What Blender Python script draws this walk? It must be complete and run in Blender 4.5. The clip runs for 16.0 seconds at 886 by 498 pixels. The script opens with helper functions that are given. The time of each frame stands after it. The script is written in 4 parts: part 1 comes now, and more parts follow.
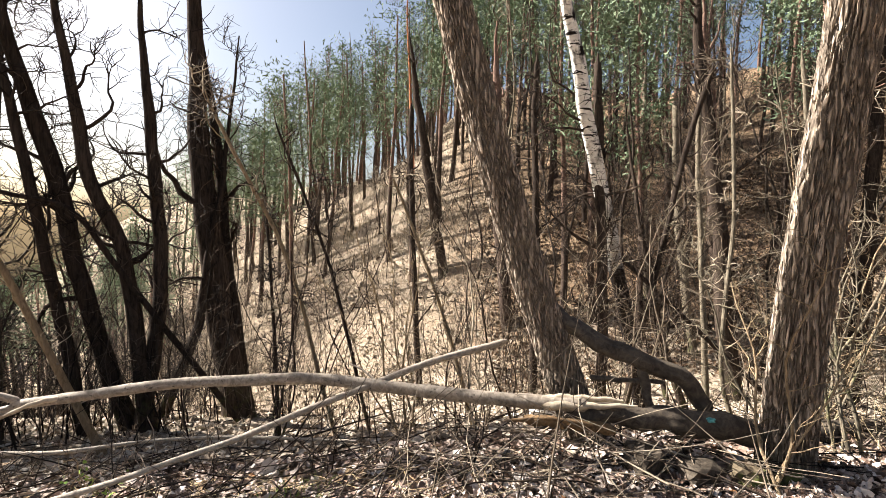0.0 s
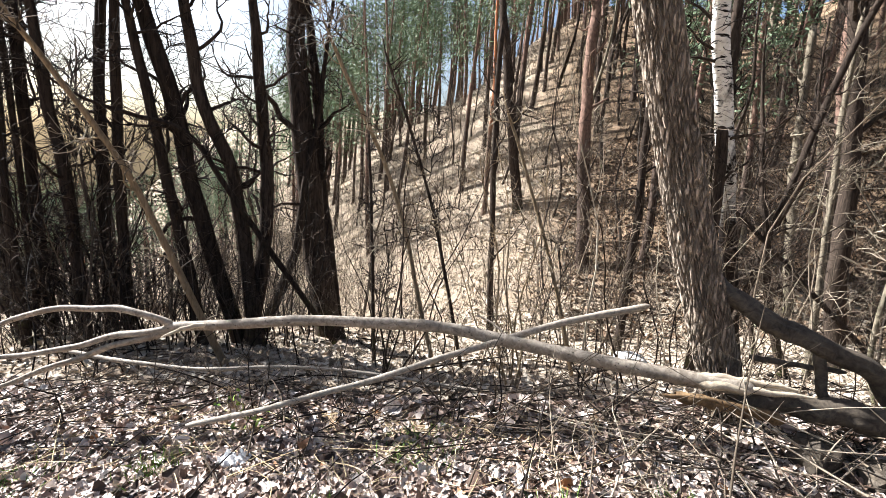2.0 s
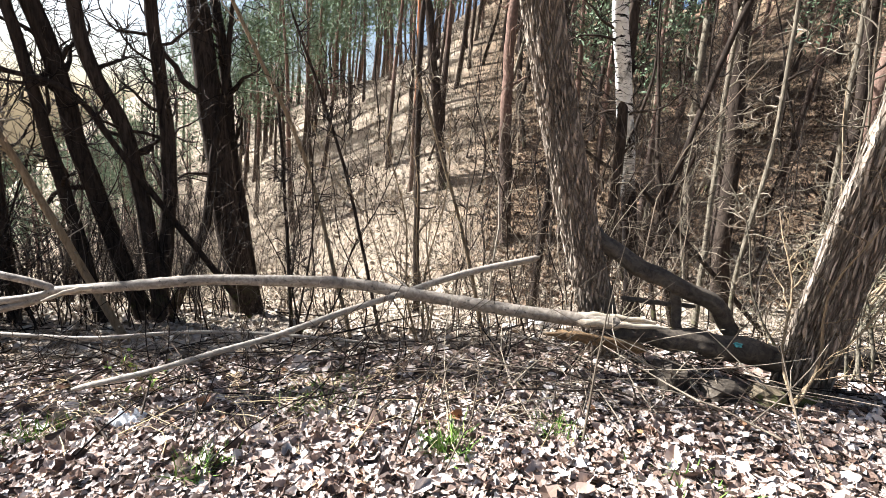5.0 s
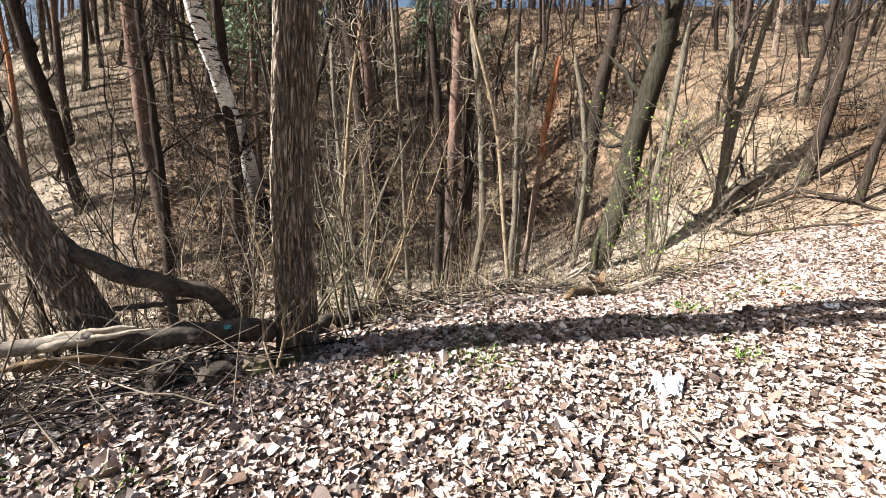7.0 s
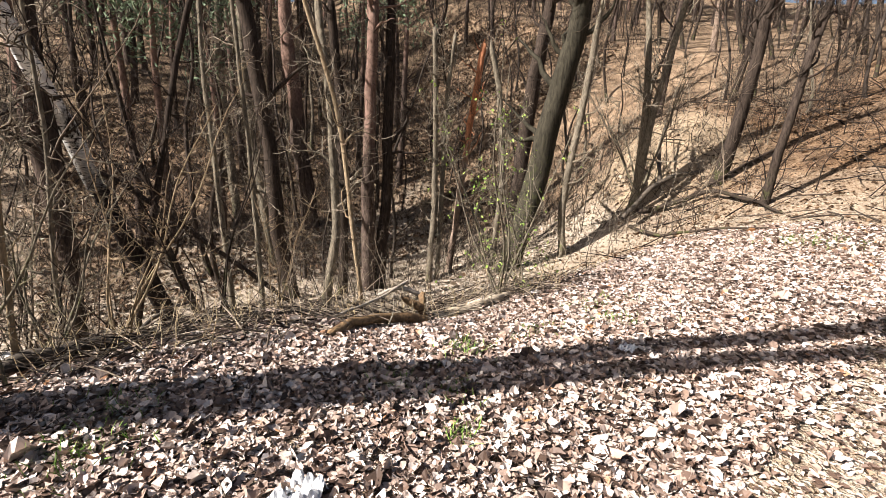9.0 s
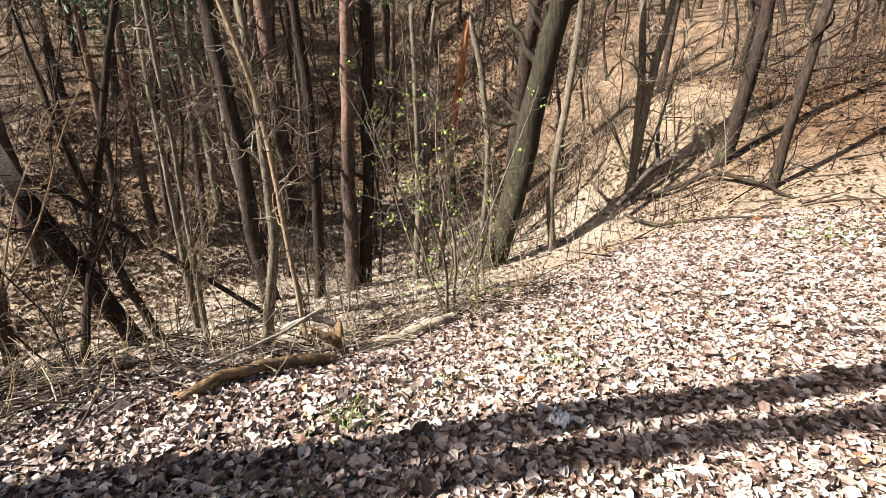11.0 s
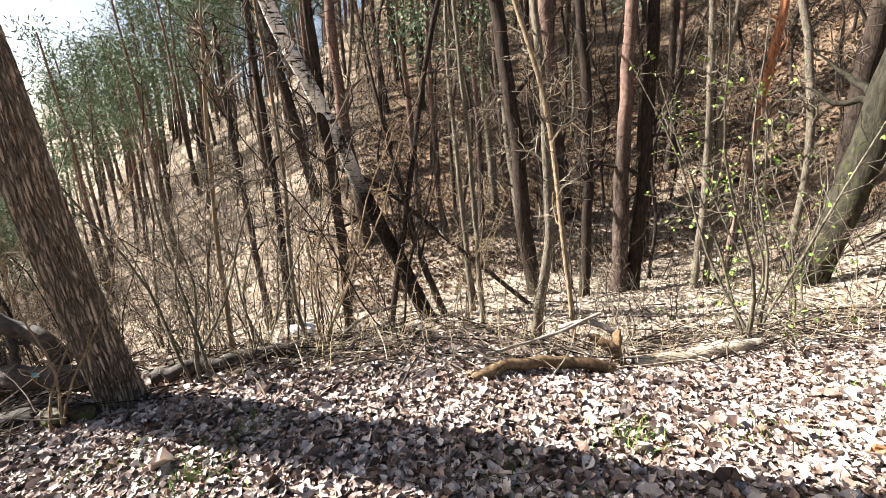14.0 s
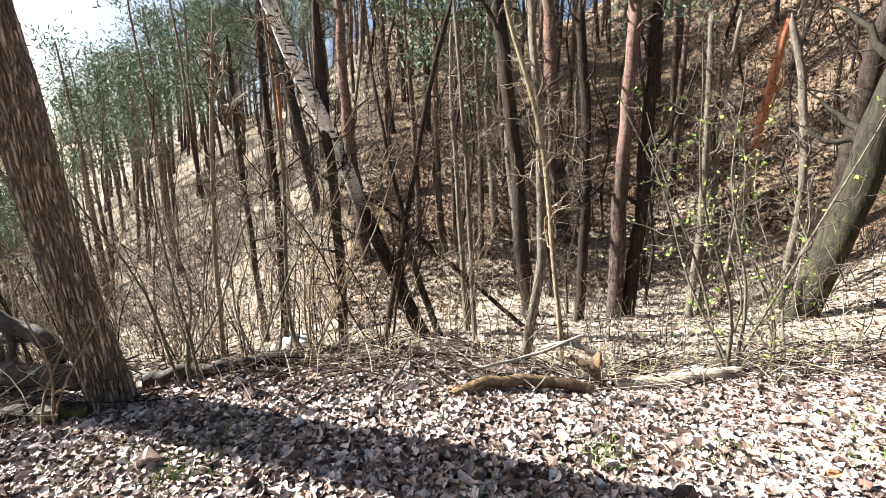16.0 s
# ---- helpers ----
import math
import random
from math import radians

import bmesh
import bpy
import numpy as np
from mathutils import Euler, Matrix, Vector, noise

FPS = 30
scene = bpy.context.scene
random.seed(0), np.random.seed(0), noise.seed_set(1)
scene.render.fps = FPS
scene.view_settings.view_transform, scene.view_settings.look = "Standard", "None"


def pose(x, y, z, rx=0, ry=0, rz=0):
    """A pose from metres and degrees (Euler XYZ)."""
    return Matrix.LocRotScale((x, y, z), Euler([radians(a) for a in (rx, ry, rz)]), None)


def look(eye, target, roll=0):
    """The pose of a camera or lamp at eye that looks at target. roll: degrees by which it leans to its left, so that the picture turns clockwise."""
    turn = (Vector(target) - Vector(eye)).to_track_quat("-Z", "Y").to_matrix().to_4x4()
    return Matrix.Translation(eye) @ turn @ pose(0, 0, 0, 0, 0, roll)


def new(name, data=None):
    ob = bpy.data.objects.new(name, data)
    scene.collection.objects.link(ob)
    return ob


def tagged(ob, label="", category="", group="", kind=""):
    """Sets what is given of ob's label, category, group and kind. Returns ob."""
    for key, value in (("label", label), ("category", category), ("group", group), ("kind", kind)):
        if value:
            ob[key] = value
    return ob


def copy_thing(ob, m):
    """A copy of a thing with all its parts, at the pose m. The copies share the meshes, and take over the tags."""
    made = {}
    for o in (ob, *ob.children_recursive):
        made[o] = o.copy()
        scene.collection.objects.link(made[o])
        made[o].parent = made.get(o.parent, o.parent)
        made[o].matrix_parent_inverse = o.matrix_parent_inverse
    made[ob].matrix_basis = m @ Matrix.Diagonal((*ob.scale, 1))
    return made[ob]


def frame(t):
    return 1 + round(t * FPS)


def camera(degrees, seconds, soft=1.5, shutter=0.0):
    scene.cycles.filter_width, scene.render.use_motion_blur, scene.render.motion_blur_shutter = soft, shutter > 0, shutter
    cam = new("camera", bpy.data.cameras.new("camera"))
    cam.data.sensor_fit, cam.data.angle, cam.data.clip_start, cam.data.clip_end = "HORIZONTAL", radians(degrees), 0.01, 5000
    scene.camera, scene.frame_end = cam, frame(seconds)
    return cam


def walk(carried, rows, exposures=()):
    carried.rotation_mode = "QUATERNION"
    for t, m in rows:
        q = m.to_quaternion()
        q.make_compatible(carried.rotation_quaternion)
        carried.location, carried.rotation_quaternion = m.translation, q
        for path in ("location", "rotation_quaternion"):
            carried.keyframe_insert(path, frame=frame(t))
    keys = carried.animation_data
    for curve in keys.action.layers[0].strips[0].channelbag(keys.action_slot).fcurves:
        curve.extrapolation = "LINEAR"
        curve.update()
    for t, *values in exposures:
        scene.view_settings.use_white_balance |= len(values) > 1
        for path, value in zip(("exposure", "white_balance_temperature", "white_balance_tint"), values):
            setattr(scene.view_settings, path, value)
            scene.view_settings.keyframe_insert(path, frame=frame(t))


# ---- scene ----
# ---- camera ----
cam = camera(86.91, 16.0, soft=0.55)
PATH = [
    (0, 0.085, 0.058, 1.466, 87.32, -0.96, 0.69),
    (0.5, -0.285, 0.132, 1.477, 84.78, -1.74, 2.23),
    (1, -0.478, 0.214, 1.525, 82.02, -2.37, 3.73),
    (1.5, -0.486, 0.244, 1.544, 80.00, -3.19, 6.47),
    (2, -0.458, 0.281, 1.553, 78.50, -3.68, 8.87),
    (2.5, -0.459, 0.363, 1.540, 76.70, -4.09, 9.99),
    (3, -0.449, 0.431, 1.511, 74.81, -4.46, 9.35),
    (5.5, -0.025, -0.093, 1.434, 77.27, -4.19, -7.75),
    (6, 0.315, -0.338, 1.454, 78.37, -3.23, -19.27),
    (6.5, 0.711, -0.373, 1.462, 78.95, -2.02, -28.41),
    (7, 1.170, -0.432, 1.482, 78.94, -1.25, -34.81),
    (7.5, 1.693, -0.585, 1.524, 78.44, -0.58, -37.75),
    (8, 2.187, -0.620, 1.535, 77.92, -0.68, -38.89),
    (8.5, 2.709, -0.668, 1.606, 77.48, -1.60, -39.54),
    (9, 3.249, -0.779, 1.636, 77.70, -2.32, -38.27),
    (9.2, 3.421, -0.785, 1.664, 77.43, -2.41, -37.26),
    (11.5, 4.565, -0.477, 1.748, 75.52, 0.44, -37.01),
    (12, 4.536, -0.496, 1.748, 75.46, 2.26, -35.19),
    (12.5, 4.483, -0.440, 1.774, 74.92, 3.79, -27.55),
    (13, 4.397, -0.386, 1.789, 75.06, 4.55, -18.49),
    (13.5, 4.357, -0.382, 1.791, 75.59, 4.36, -11.06),
    (14, 4.339, -0.393, 1.791, 76.16, 3.35, -6.18),
    (14.5, 4.320, -0.421, 1.795, 76.73, 2.54, -3.20),
    (15, 4.318, -0.424, 1.797, 77.12, 1.91, -1.29),
    (15.5, 4.363, -0.445, 1.804, 77.53, 1.44, -1.24),
    (16, 4.428, -0.548, 1.807, 78.62, 1.14, -5.53),
]
EXPOSURES = [(0.0, 2.4, 6750, 11), (2.0, 2.5, 6050, 9), (5.5, 2.5, 5950, 9), (7.0, 2.05, 6200, 10), (8.0, 1.82, 6500, 12), (9.0, 1.86, 6550, 13), (11.5, 2.0, 6600, 13), (12.5, 2.1, 6550, 12), (14.5, 2.5, 6250, 10), (16.0, 2.52, 6100, 9)]
walk(cam, [(t, pose(x, y, z, rx, ry, rz)) for t, x, y, z, rx, ry, rz in PATH], EXPOSURES)

# ---- light ----
SUN_HIGH, SUN_WAY = radians(38), (-0.946, 0.326)
world = bpy.data.worlds.new("sky")
scene.world = world
world.use_nodes = True
sky = world.node_tree.nodes.new("ShaderNodeTexSky")
sky.sky_type, sky.sun_disc = "NISHITA", False
sky.sun_elevation, sky.sun_rotation = SUN_HIGH, math.atan2(SUN_WAY[0], SUN_WAY[1])
sky.air_density, sky.dust_density = 1.0, 3.2
world.node_tree.links.new(sky.outputs[0], world.node_tree.nodes["Background"].inputs[0])
world.node_tree.nodes["Background"].inputs[1].default_value = 0.034
sun = new("sun", bpy.data.lights.new("sun", "SUN"))
sun.data.energy, sun.data.angle, sun.data.color = 5.0, radians(0.5), (1.0, 0.975, 0.94)
sun.matrix_world = look((SUN_WAY[0] * 30, SUN_WAY[1] * 30, 30 * math.tan(SUN_HIGH)), (0, 0, 0))


# ---- materials ----
class Nodes:
    """A short way to write node materials."""

    def __init__(self, name, rough=0.85, spec=0.25):
        self.mat = bpy.data.materials.new(name)
        self.mat.use_nodes = True
        self.tree = self.mat.node_tree
        self.bsdf = self.tree.nodes["Principled BSDF"]
        self.bsdf.inputs["Roughness"].default_value = rough
        self.bsdf.inputs["Specular IOR Level"].default_value = spec

    def node(self, kind, ins=(), **props):
        n = self.tree.nodes.new(kind)
        for key, value in props.items():
            setattr(n, key, value)
        for key, value in dict(ins).items():
            if isinstance(value, bpy.types.NodeSocket):
                self.tree.links.new(value, n.inputs[key])
            else:
                n.inputs[key].default_value = value
        return n

    def coords(self, scale=(1, 1, 1), kind="Object"):
        c = self.node("ShaderNodeTexCoord")
        return self.node("ShaderNodeMapping", {"Vector": c.outputs[kind], "Scale": scale}).outputs[0]

    def noise(self, vec, scale, detail=4.0, rough=0.6, warp=0.0):
        return self.node("ShaderNodeTexNoise", {"Vector": vec, "Scale": scale, "Detail": detail, "Roughness": rough, "Distortion": warp}).outputs[0]

    def ramp(self, fac, stops):
        n = self.node("ShaderNodeValToRGB", {"Fac": fac})
        els = n.color_ramp.elements
        while len(els) < len(stops):
            els.new(0.5)
        for e, (p, c) in zip(els, stops):
            e.position, e.color = p, (*c, 1)
        return n.outputs[0]

    def mix(self, fac, a, b, blend="MIX"):
        n = self.tree.nodes.new("ShaderNodeMix")
        n.data_type, n.blend_type = "RGBA", blend
        for sock, value in ((n.inputs[0], fac), (n.inputs[6], a), (n.inputs[7], b)):
            if isinstance(value, bpy.types.NodeSocket):
                self.tree.links.new(value, sock)
            else:
                sock.default_value = (*value, 1) if isinstance(value, tuple) else value
        return n.outputs[2]

    def math(self, op, a, b=0.0):
        n = self.node("ShaderNodeMath", operation=op)
        for sock, value in ((n.inputs[0], a), (n.inputs[1], b)):
            if isinstance(value, bpy.types.NodeSocket):
                self.tree.links.new(value, sock)
            else:
                sock.default_value = value
        return n.outputs[0]

    def done(self, colour, height=None, dist=0.01, strength=0.8):
        self.tree.links.new(colour, self.bsdf.inputs["Base Color"])
        if height is not None:
            b = self.node("ShaderNodeBump", {"Height": height, "Distance": dist, "Strength": strength})
            self.tree.links.new(b.outputs[0], self.bsdf.inputs["Normal"])
        return self.mat


def bark_material(name, dark, light, moss=None, stretch=7.0, fine=30.0, moss_to=1.2, orange=None, orange_from=2.0, depth=0.02, plates=0.0):
    """Furrowed bark: fibres run along the trunk; moss on the foot, orange flakes high up where the tree has them."""
    m = Nodes(name, 0.95, 0.03)
    v = m.coords((1, 1, 1 / stretch))
    big = m.noise(v, fine, 5, 0.65, 0.6)
    grain = m.noise(v, fine * 4, 3, 0.6)
    blot = m.noise(m.coords(), 2.2, 4, 0.6)
    h = m.math("ADD", big, m.math("MULTIPLY", grain, 0.35))
    col = m.ramp(big, [(0.36, dark), (0.62, light)])
    if plates:
        bent = m.node("ShaderNodeVectorMath", {0: m.coords((1, 1, 1 / 11)), 1: m.node("ShaderNodeVectorMath", {0: m.node("ShaderNodeTexNoise", {"Vector": m.coords((1, 1, 0.4)), "Scale": 16.0}).outputs[1], "Scale": 0.032}, operation="SCALE").outputs[0]}, operation="ADD").outputs[0]
        crack = m.node("ShaderNodeTexVoronoi", {"Vector": bent, "Scale": plates}, feature="DISTANCE_TO_EDGE").outputs["Distance"]
        deep = m.ramp(m.math("ADD", crack, m.math("MULTIPLY", m.math("SUBTRACT", grain, 0.5), 0.10)), [(0.03, (0.0, 0.0, 0.0)), (0.24, (1, 1, 1))])
        # Crack floors are darker, with the furrows' own shade put into the colour.
        col = m.mix(deep, tuple(c * 0.8 for c in dark), m.mix(0.3, col, light))
        h = m.math("ADD", m.math("MULTIPLY", h, 0.45), deep)
    col = m.mix(m.math("MULTIPLY", blot, 0.7), col, tuple(c * 0.55 for c in light))
    if not plates:
        rnd = m.node("ShaderNodeObjectInfo").outputs["Random"]
        col = m.mix(m.math("MULTIPLY", rnd, 0.45), col, tuple(c * 1.25 for c in dark))
    z = m.node("ShaderNodeSeparateXYZ", {0: m.node("ShaderNodeTexCoord").outputs["Object"]}).outputs[2]
    if orange:
        up = m.math("MULTIPLY", m.math("SUBTRACT", m.math("ADD", z, m.math("MULTIPLY", blot, 1.6)), orange_from + 0.8), 0.7)
        n = m.node("ShaderNodeClamp", {0: up}).outputs[0]
        flakes = m.ramp(m.noise(m.coords((1, 1, 0.5)), 14, 5), [(0.35, tuple(c * 0.5 for c in orange)), (0.6, orange)])
        col = m.mix(n, col, flakes)
    if moss:
        patch = m.ramp(m.noise(m.coords(), 5, 5, 0.7), [(0.5, (0, 0, 0)), (0.66, (1, 1, 1))])
        low = m.node("ShaderNodeClamp", {0: m.math("SUBTRACT", 1.0, m.math("DIVIDE", z, moss_to))}).outputs[0]
        col = m.mix(m.math("MULTIPLY", m.math("MULTIPLY", patch, low), 0.85), col, moss)
    return m.done(col, h, depth, 0.9)


BARK = {
    "oak": bark_material("furrowed_bark", (0.034, 0.025, 0.019), (0.52, 0.42, 0.325), (0.10, 0.11, 0.03), 6.0, 26.0, 0.5, depth=0.03, plates=34.0),
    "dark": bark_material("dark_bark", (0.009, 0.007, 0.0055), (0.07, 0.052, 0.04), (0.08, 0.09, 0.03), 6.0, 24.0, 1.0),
    "moss": bark_material("mossy_bark", (0.012, 0.011, 0.008), (0.06, 0.052, 0.036), (0.09, 0.10, 0.03), 5.0, 16.0, 4.0),
    "pine": bark_material("pine_bark", (0.014, 0.010, 0.008), (0.115, 0.084, 0.066), None, 3.0, 14.0, orange=(0.165, 0.105, 0.08), orange_from=4.6),
    "redpine": bark_material("orange_pine_bark", (0.07, 0.045, 0.032), (0.27, 0.20, 0.15), None, 3.0, 14.0, orange=(0.40, 0.17, 0.085), orange_from=4.2),
    "pale": bark_material("pale_bark", (0.035, 0.03, 0.022), (0.24, 0.20, 0.145), (0.14, 0.15, 0.05), 3.0, 30.0, 1.2),
    "grey": bark_material("grey_brown_bark", (0.010, 0.008, 0.0065), (0.075, 0.059, 0.047), None, 5.0, 20.0),
    "tan": bark_material("tan_bark", (0.12, 0.085, 0.05), (0.36, 0.27, 0.17), None, 4.0, 40.0),
}


def birch_material():
    m = Nodes("birch_bark", 0.85, 0.05)
    v = m.coords((1, 1, 5))
    bars = m.noise(v, 4.5, 4, 0.7, 0.4)
    black = m.ramp(bars, [(0.54, (0, 0, 0)), (0.60, (1, 1, 1))])
    patch = m.ramp(m.noise(m.coords((1, 1, 0.6)), 1.6, 5, 0.7), [(0.52, (0, 0, 0)), (0.60, (1, 1, 1))])
    z = m.node("ShaderNodeSeparateXYZ", {0: m.node("ShaderNodeTexCoord").outputs["Object"]}).outputs[2]
    foot = m.node("ShaderNodeClamp", {0: m.math("SUBTRACT", 4.6, m.math("MULTIPLY", m.math("ADD", z, m.math("MULTIPLY", bars, 1.6)), 0.8))}).outputs[0]
    dark = m.math("MAXIMUM", m.math("MAXIMUM", black, patch), foot)
    white = m.ramp(m.noise(m.coords(), 9, 4), [(0.3, (0.55, 0.50, 0.44)), (0.7, (0.80, 0.77, 0.72))])
    rough = m.ramp(m.noise(m.coords((1, 1, 0.3)), 30, 4), [(0.35, (0.005, 0.004, 0.004)), (0.65, (0.022, 0.017, 0.014))])
    return m.done(m.mix(dark, white, rough), dark, 0.012, 0.6)


BARK["birch"] = birch_material()


def scrap_material(name, stops, rough=0.85, spec=0.04):
    """One colour of its own for each leaf, twig or blade of a joined heap."""
    m = Nodes(name, rough, spec)
    isle = m.node("ShaderNodeNewGeometry").outputs["Random Per Island"]
    col = m.ramp(isle, stops)
    n = m.noise(m.coords(), 60, 4, 0.7)
    col = m.mix(m.math("MULTIPLY", n, 0.35), col, stops[0][1])
    return m.done(col, n, 0.004, 0.5)


LITTER = scrap_material("dry_leaves", [(0.0, (0.03, 0.018, 0.012)), (0.2, (0.12, 0.073, 0.05)), (0.42, (0.31, 0.22, 0.17)), (0.7, (0.47, 0.375, 0.31)), (0.955, (0.60, 0.53, 0.47)), (1.0, (0.30, 0.14, 0.055))], 0.6, spec=0.3)
PALE_LITTER = scrap_material("pale_dry_leaves", [(0.0, (0.10, 0.072, 0.05)), (0.3, (0.26, 0.205, 0.15)), (0.7, (0.38, 0.32, 0.25)), (1.0, (0.48, 0.425, 0.345))], 0.7)
TWIG = scrap_material("twigs", [(0.0, (0.012, 0.009, 0.007)), (0.55, (0.05, 0.036, 0.027)), (1.0, (0.20, 0.155, 0.11))], 0.8)
DARK_TWIG = scrap_material("dark_twigs", [(0.0, (0.009, 0.007, 0.006)), (0.6, (0.03, 0.023, 0.018)), (1.0, (0.10, 0.075, 0.055))], 0.8)
PALE_TWIG = scrap_material("pale_twigs", [(0.0, (0.025, 0.018, 0.012)), (0.5, (0.14, 0.11, 0.08)), (1.0, (0.42, 0.35, 0.26))], 0.75)
STRAW = scrap_material("straw", [(0.0, (0.30, 0.22, 0.12)), (0.5, (0.45, 0.35, 0.21)), (1.0, (0.55, 0.46, 0.30))], 0.8)
BROWN_LITTER = scrap_material("brown_dry_leaves", [(0.0, (0.03, 0.019, 0.012)), (0.4, (0.12, 0.075, 0.045)), (0.8, (0.22, 0.145, 0.09)), (1.0, (0.32, 0.235, 0.165))], 0.75)
GREEN = scrap_material("fresh_grass", [(0.0, (0.06, 0.11, 0.02)), (0.5, (0.12, 0.20, 0.04)), (1.0, (0.21, 0.30, 0.07))], 0.6)
BUD = scrap_material("young_leaves", [(0.0, (0.12, 0.19, 0.04)), (0.5, (0.20, 0.28, 0.06)), (1.0, (0.30, 0.36, 0.10))], 0.55)
# Needles lightened: the haze of distance is put into their colour.
NEEDLE = scrap_material("pine_needles", [(0.0, (0.08, 0.11, 0.065)), (0.5, (0.13, 0.17, 0.10)), (1.0, (0.18, 0.22, 0.14))], 0.7)


def ground_material():
    m = Nodes("leaf_strewn_ground", 0.95, 0.06)
    v = m.coords()
    cell = m.node("ShaderNodeTexVoronoi", {"Vector": m.node("ShaderNodeVectorMath", {0: v, 1: m.node("ShaderNodeTexNoise", {"Vector": v, "Scale": 9.0}).outputs[1]}, operation="ADD").outputs[0], "Scale": 11.0})
    leaf = m.ramp(m.node("ShaderNodeSeparateColor", {0: cell.outputs["Color"]}).outputs[0], [(0.0, (0.05, 0.03, 0.018)), (0.2, (0.21, 0.155, 0.105)), (0.6, (0.35, 0.285, 0.215)), (1.0, (0.43, 0.375, 0.305))])
    soil = m.ramp(m.noise(v, 30, 5, 0.7), [(0.3, (0.03, 0.021, 0.014)), (0.7, (0.11, 0.075, 0.048))])
    bare = m.ramp(m.noise(v, 0.9, 5, 0.65), [(0.52, (0, 0, 0)), (0.72, (1, 1, 1))])
    col = m.mix(m.math("MULTIPLY", bare, 0.4), leaf, soil)
    tone = m.ramp(m.noise(v, 0.22, 4, 0.6), [(0.35, (0.80, 0.70, 0.60)), (0.6, (1.0, 0.98, 0.94))])
    col = m.mix(1.0, col, tone, "MULTIPLY")
    where = m.node("ShaderNodeSeparateXYZ", {0: v})
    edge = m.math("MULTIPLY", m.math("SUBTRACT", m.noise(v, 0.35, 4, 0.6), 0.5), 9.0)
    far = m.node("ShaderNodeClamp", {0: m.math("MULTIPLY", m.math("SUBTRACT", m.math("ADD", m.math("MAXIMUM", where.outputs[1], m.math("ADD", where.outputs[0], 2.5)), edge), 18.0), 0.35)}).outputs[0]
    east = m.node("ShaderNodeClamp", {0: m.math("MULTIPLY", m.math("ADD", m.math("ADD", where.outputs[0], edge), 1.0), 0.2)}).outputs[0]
    down = m.node("ShaderNodeClamp", {0: m.math("MULTIPLY", m.math("SUBTRACT", m.math("ADD", where.outputs[1], m.math("MULTIPLY", edge, 0.3)), 5.0), 0.5)}).outputs[0]
    straw = m.ramp(m.noise(v, 9.0, 6, 0.75), [(0.3, (0.19, 0.145, 0.10)), (0.48, (0.36, 0.295, 0.22)), (0.66, (0.47, 0.40, 0.31))])
    col = m.mix(m.math("MULTIPLY", down, 0.8), col, straw)
    # Far bank: brown beech litter, with tree shade also mixed into the colour.
    shaded_beech = m.ramp(m.noise(v, 1.4, 5, 0.7), [(0.35, (0.22, 0.17, 0.135)), (0.62, (0.74, 0.625, 0.53))])
    col = m.mix(m.math("MULTIPLY", far, m.math("ADD", m.math("MULTIPLY", east, 0.62), 0.33)), col, m.mix(1.0, col, shaded_beech, "MULTIPLY"))
    apart = m.node("ShaderNodeVectorMath", {0: v, 1: (18.5, 7.0, 2.0)}, operation="DISTANCE").outputs["Value"]
    bald = m.node("ShaderNodeClamp", {0: m.math("MULTIPLY", m.math("SUBTRACT", m.math("ADD", 3.1, m.math("MULTIPLY", edge, 0.5)), apart), 0.7)}).outputs[0]
    sand = m.ramp(m.noise(v, 5.0, 6, 0.75), [(0.3, (0.19, 0.135, 0.085)), (0.5, (0.36, 0.275, 0.18)), (0.7, (0.47, 0.38, 0.265))])
    col = m.mix(m.math("MULTIPLY", bald, 0.65), col, sand)
    h = m.math("ADD", m.math("MULTIPLY", cell.outputs["Distance"], 0.8), m.noise(v, 45, 4))
    return m.done(col, h, 0.03, 1.0)


GROUND = ground_material()


def wood_material(name, dark, light, fine=18.0, moss=None, flecks=False):
    m = Nodes(name, 0.75, 0.25)
    v = m.coords((1, 1, 1))
    n = m.noise(v, fine, 5, 0.7, 0.8)
    blot = m.ramp(m.noise(v, 3.5, 5, 0.7), [(0.42, (0, 0, 0)), (0.62, (1, 1, 1))])
    col = m.mix(m.math("MULTIPLY", blot, 0.55), m.ramp(n, [(0.3, dark), (0.65, light)]), dark)
    if flecks:
        spot = m.ramp(m.noise(m.coords((1, 1, 1.6)), 31, 3, 0.55), [(0.63, (0, 0, 0)), (0.69, (1, 1, 1))])
        col = m.mix(m.math("MULTIPLY", spot, 0.85), col, tuple(c * 0.3 for c in dark))
    if moss:
        p = m.ramp(m.noise(v, 6, 5, 0.7), [(0.52, (0, 0, 0)), (0.64, (1, 1, 1))])
        col = m.mix(p, col, moss)
    return m.done(col, n, 0.008, 0.7)


LOG_BARK = wood_material("grey_log_bark", (0.11, 0.086, 0.063), (0.36, 0.305, 0.24), 22, flecks=True)
BARE_WOOD = wood_material("bleached_wood", (0.24, 0.185, 0.125), (0.47, 0.40, 0.30), 26)
ROTTEN = wood_material("rotten_orange_wood", (0.06, 0.034, 0.016), (0.25, 0.155, 0.075), 20)
OLD_BARK = wood_material("old_flaking_bark", (0.016, 0.012, 0.009), (0.10, 0.078, 0.055), 20)
MOSSY = wood_material("mossy_wood", (0.05, 0.038, 0.022), (0.16, 0.12, 0.075), 14, (0.10, 0.12, 0.03))
STICK = wood_material("grey_stick_bark", (0.15, 0.12, 0.09), (0.36, 0.31, 0.245), 40)


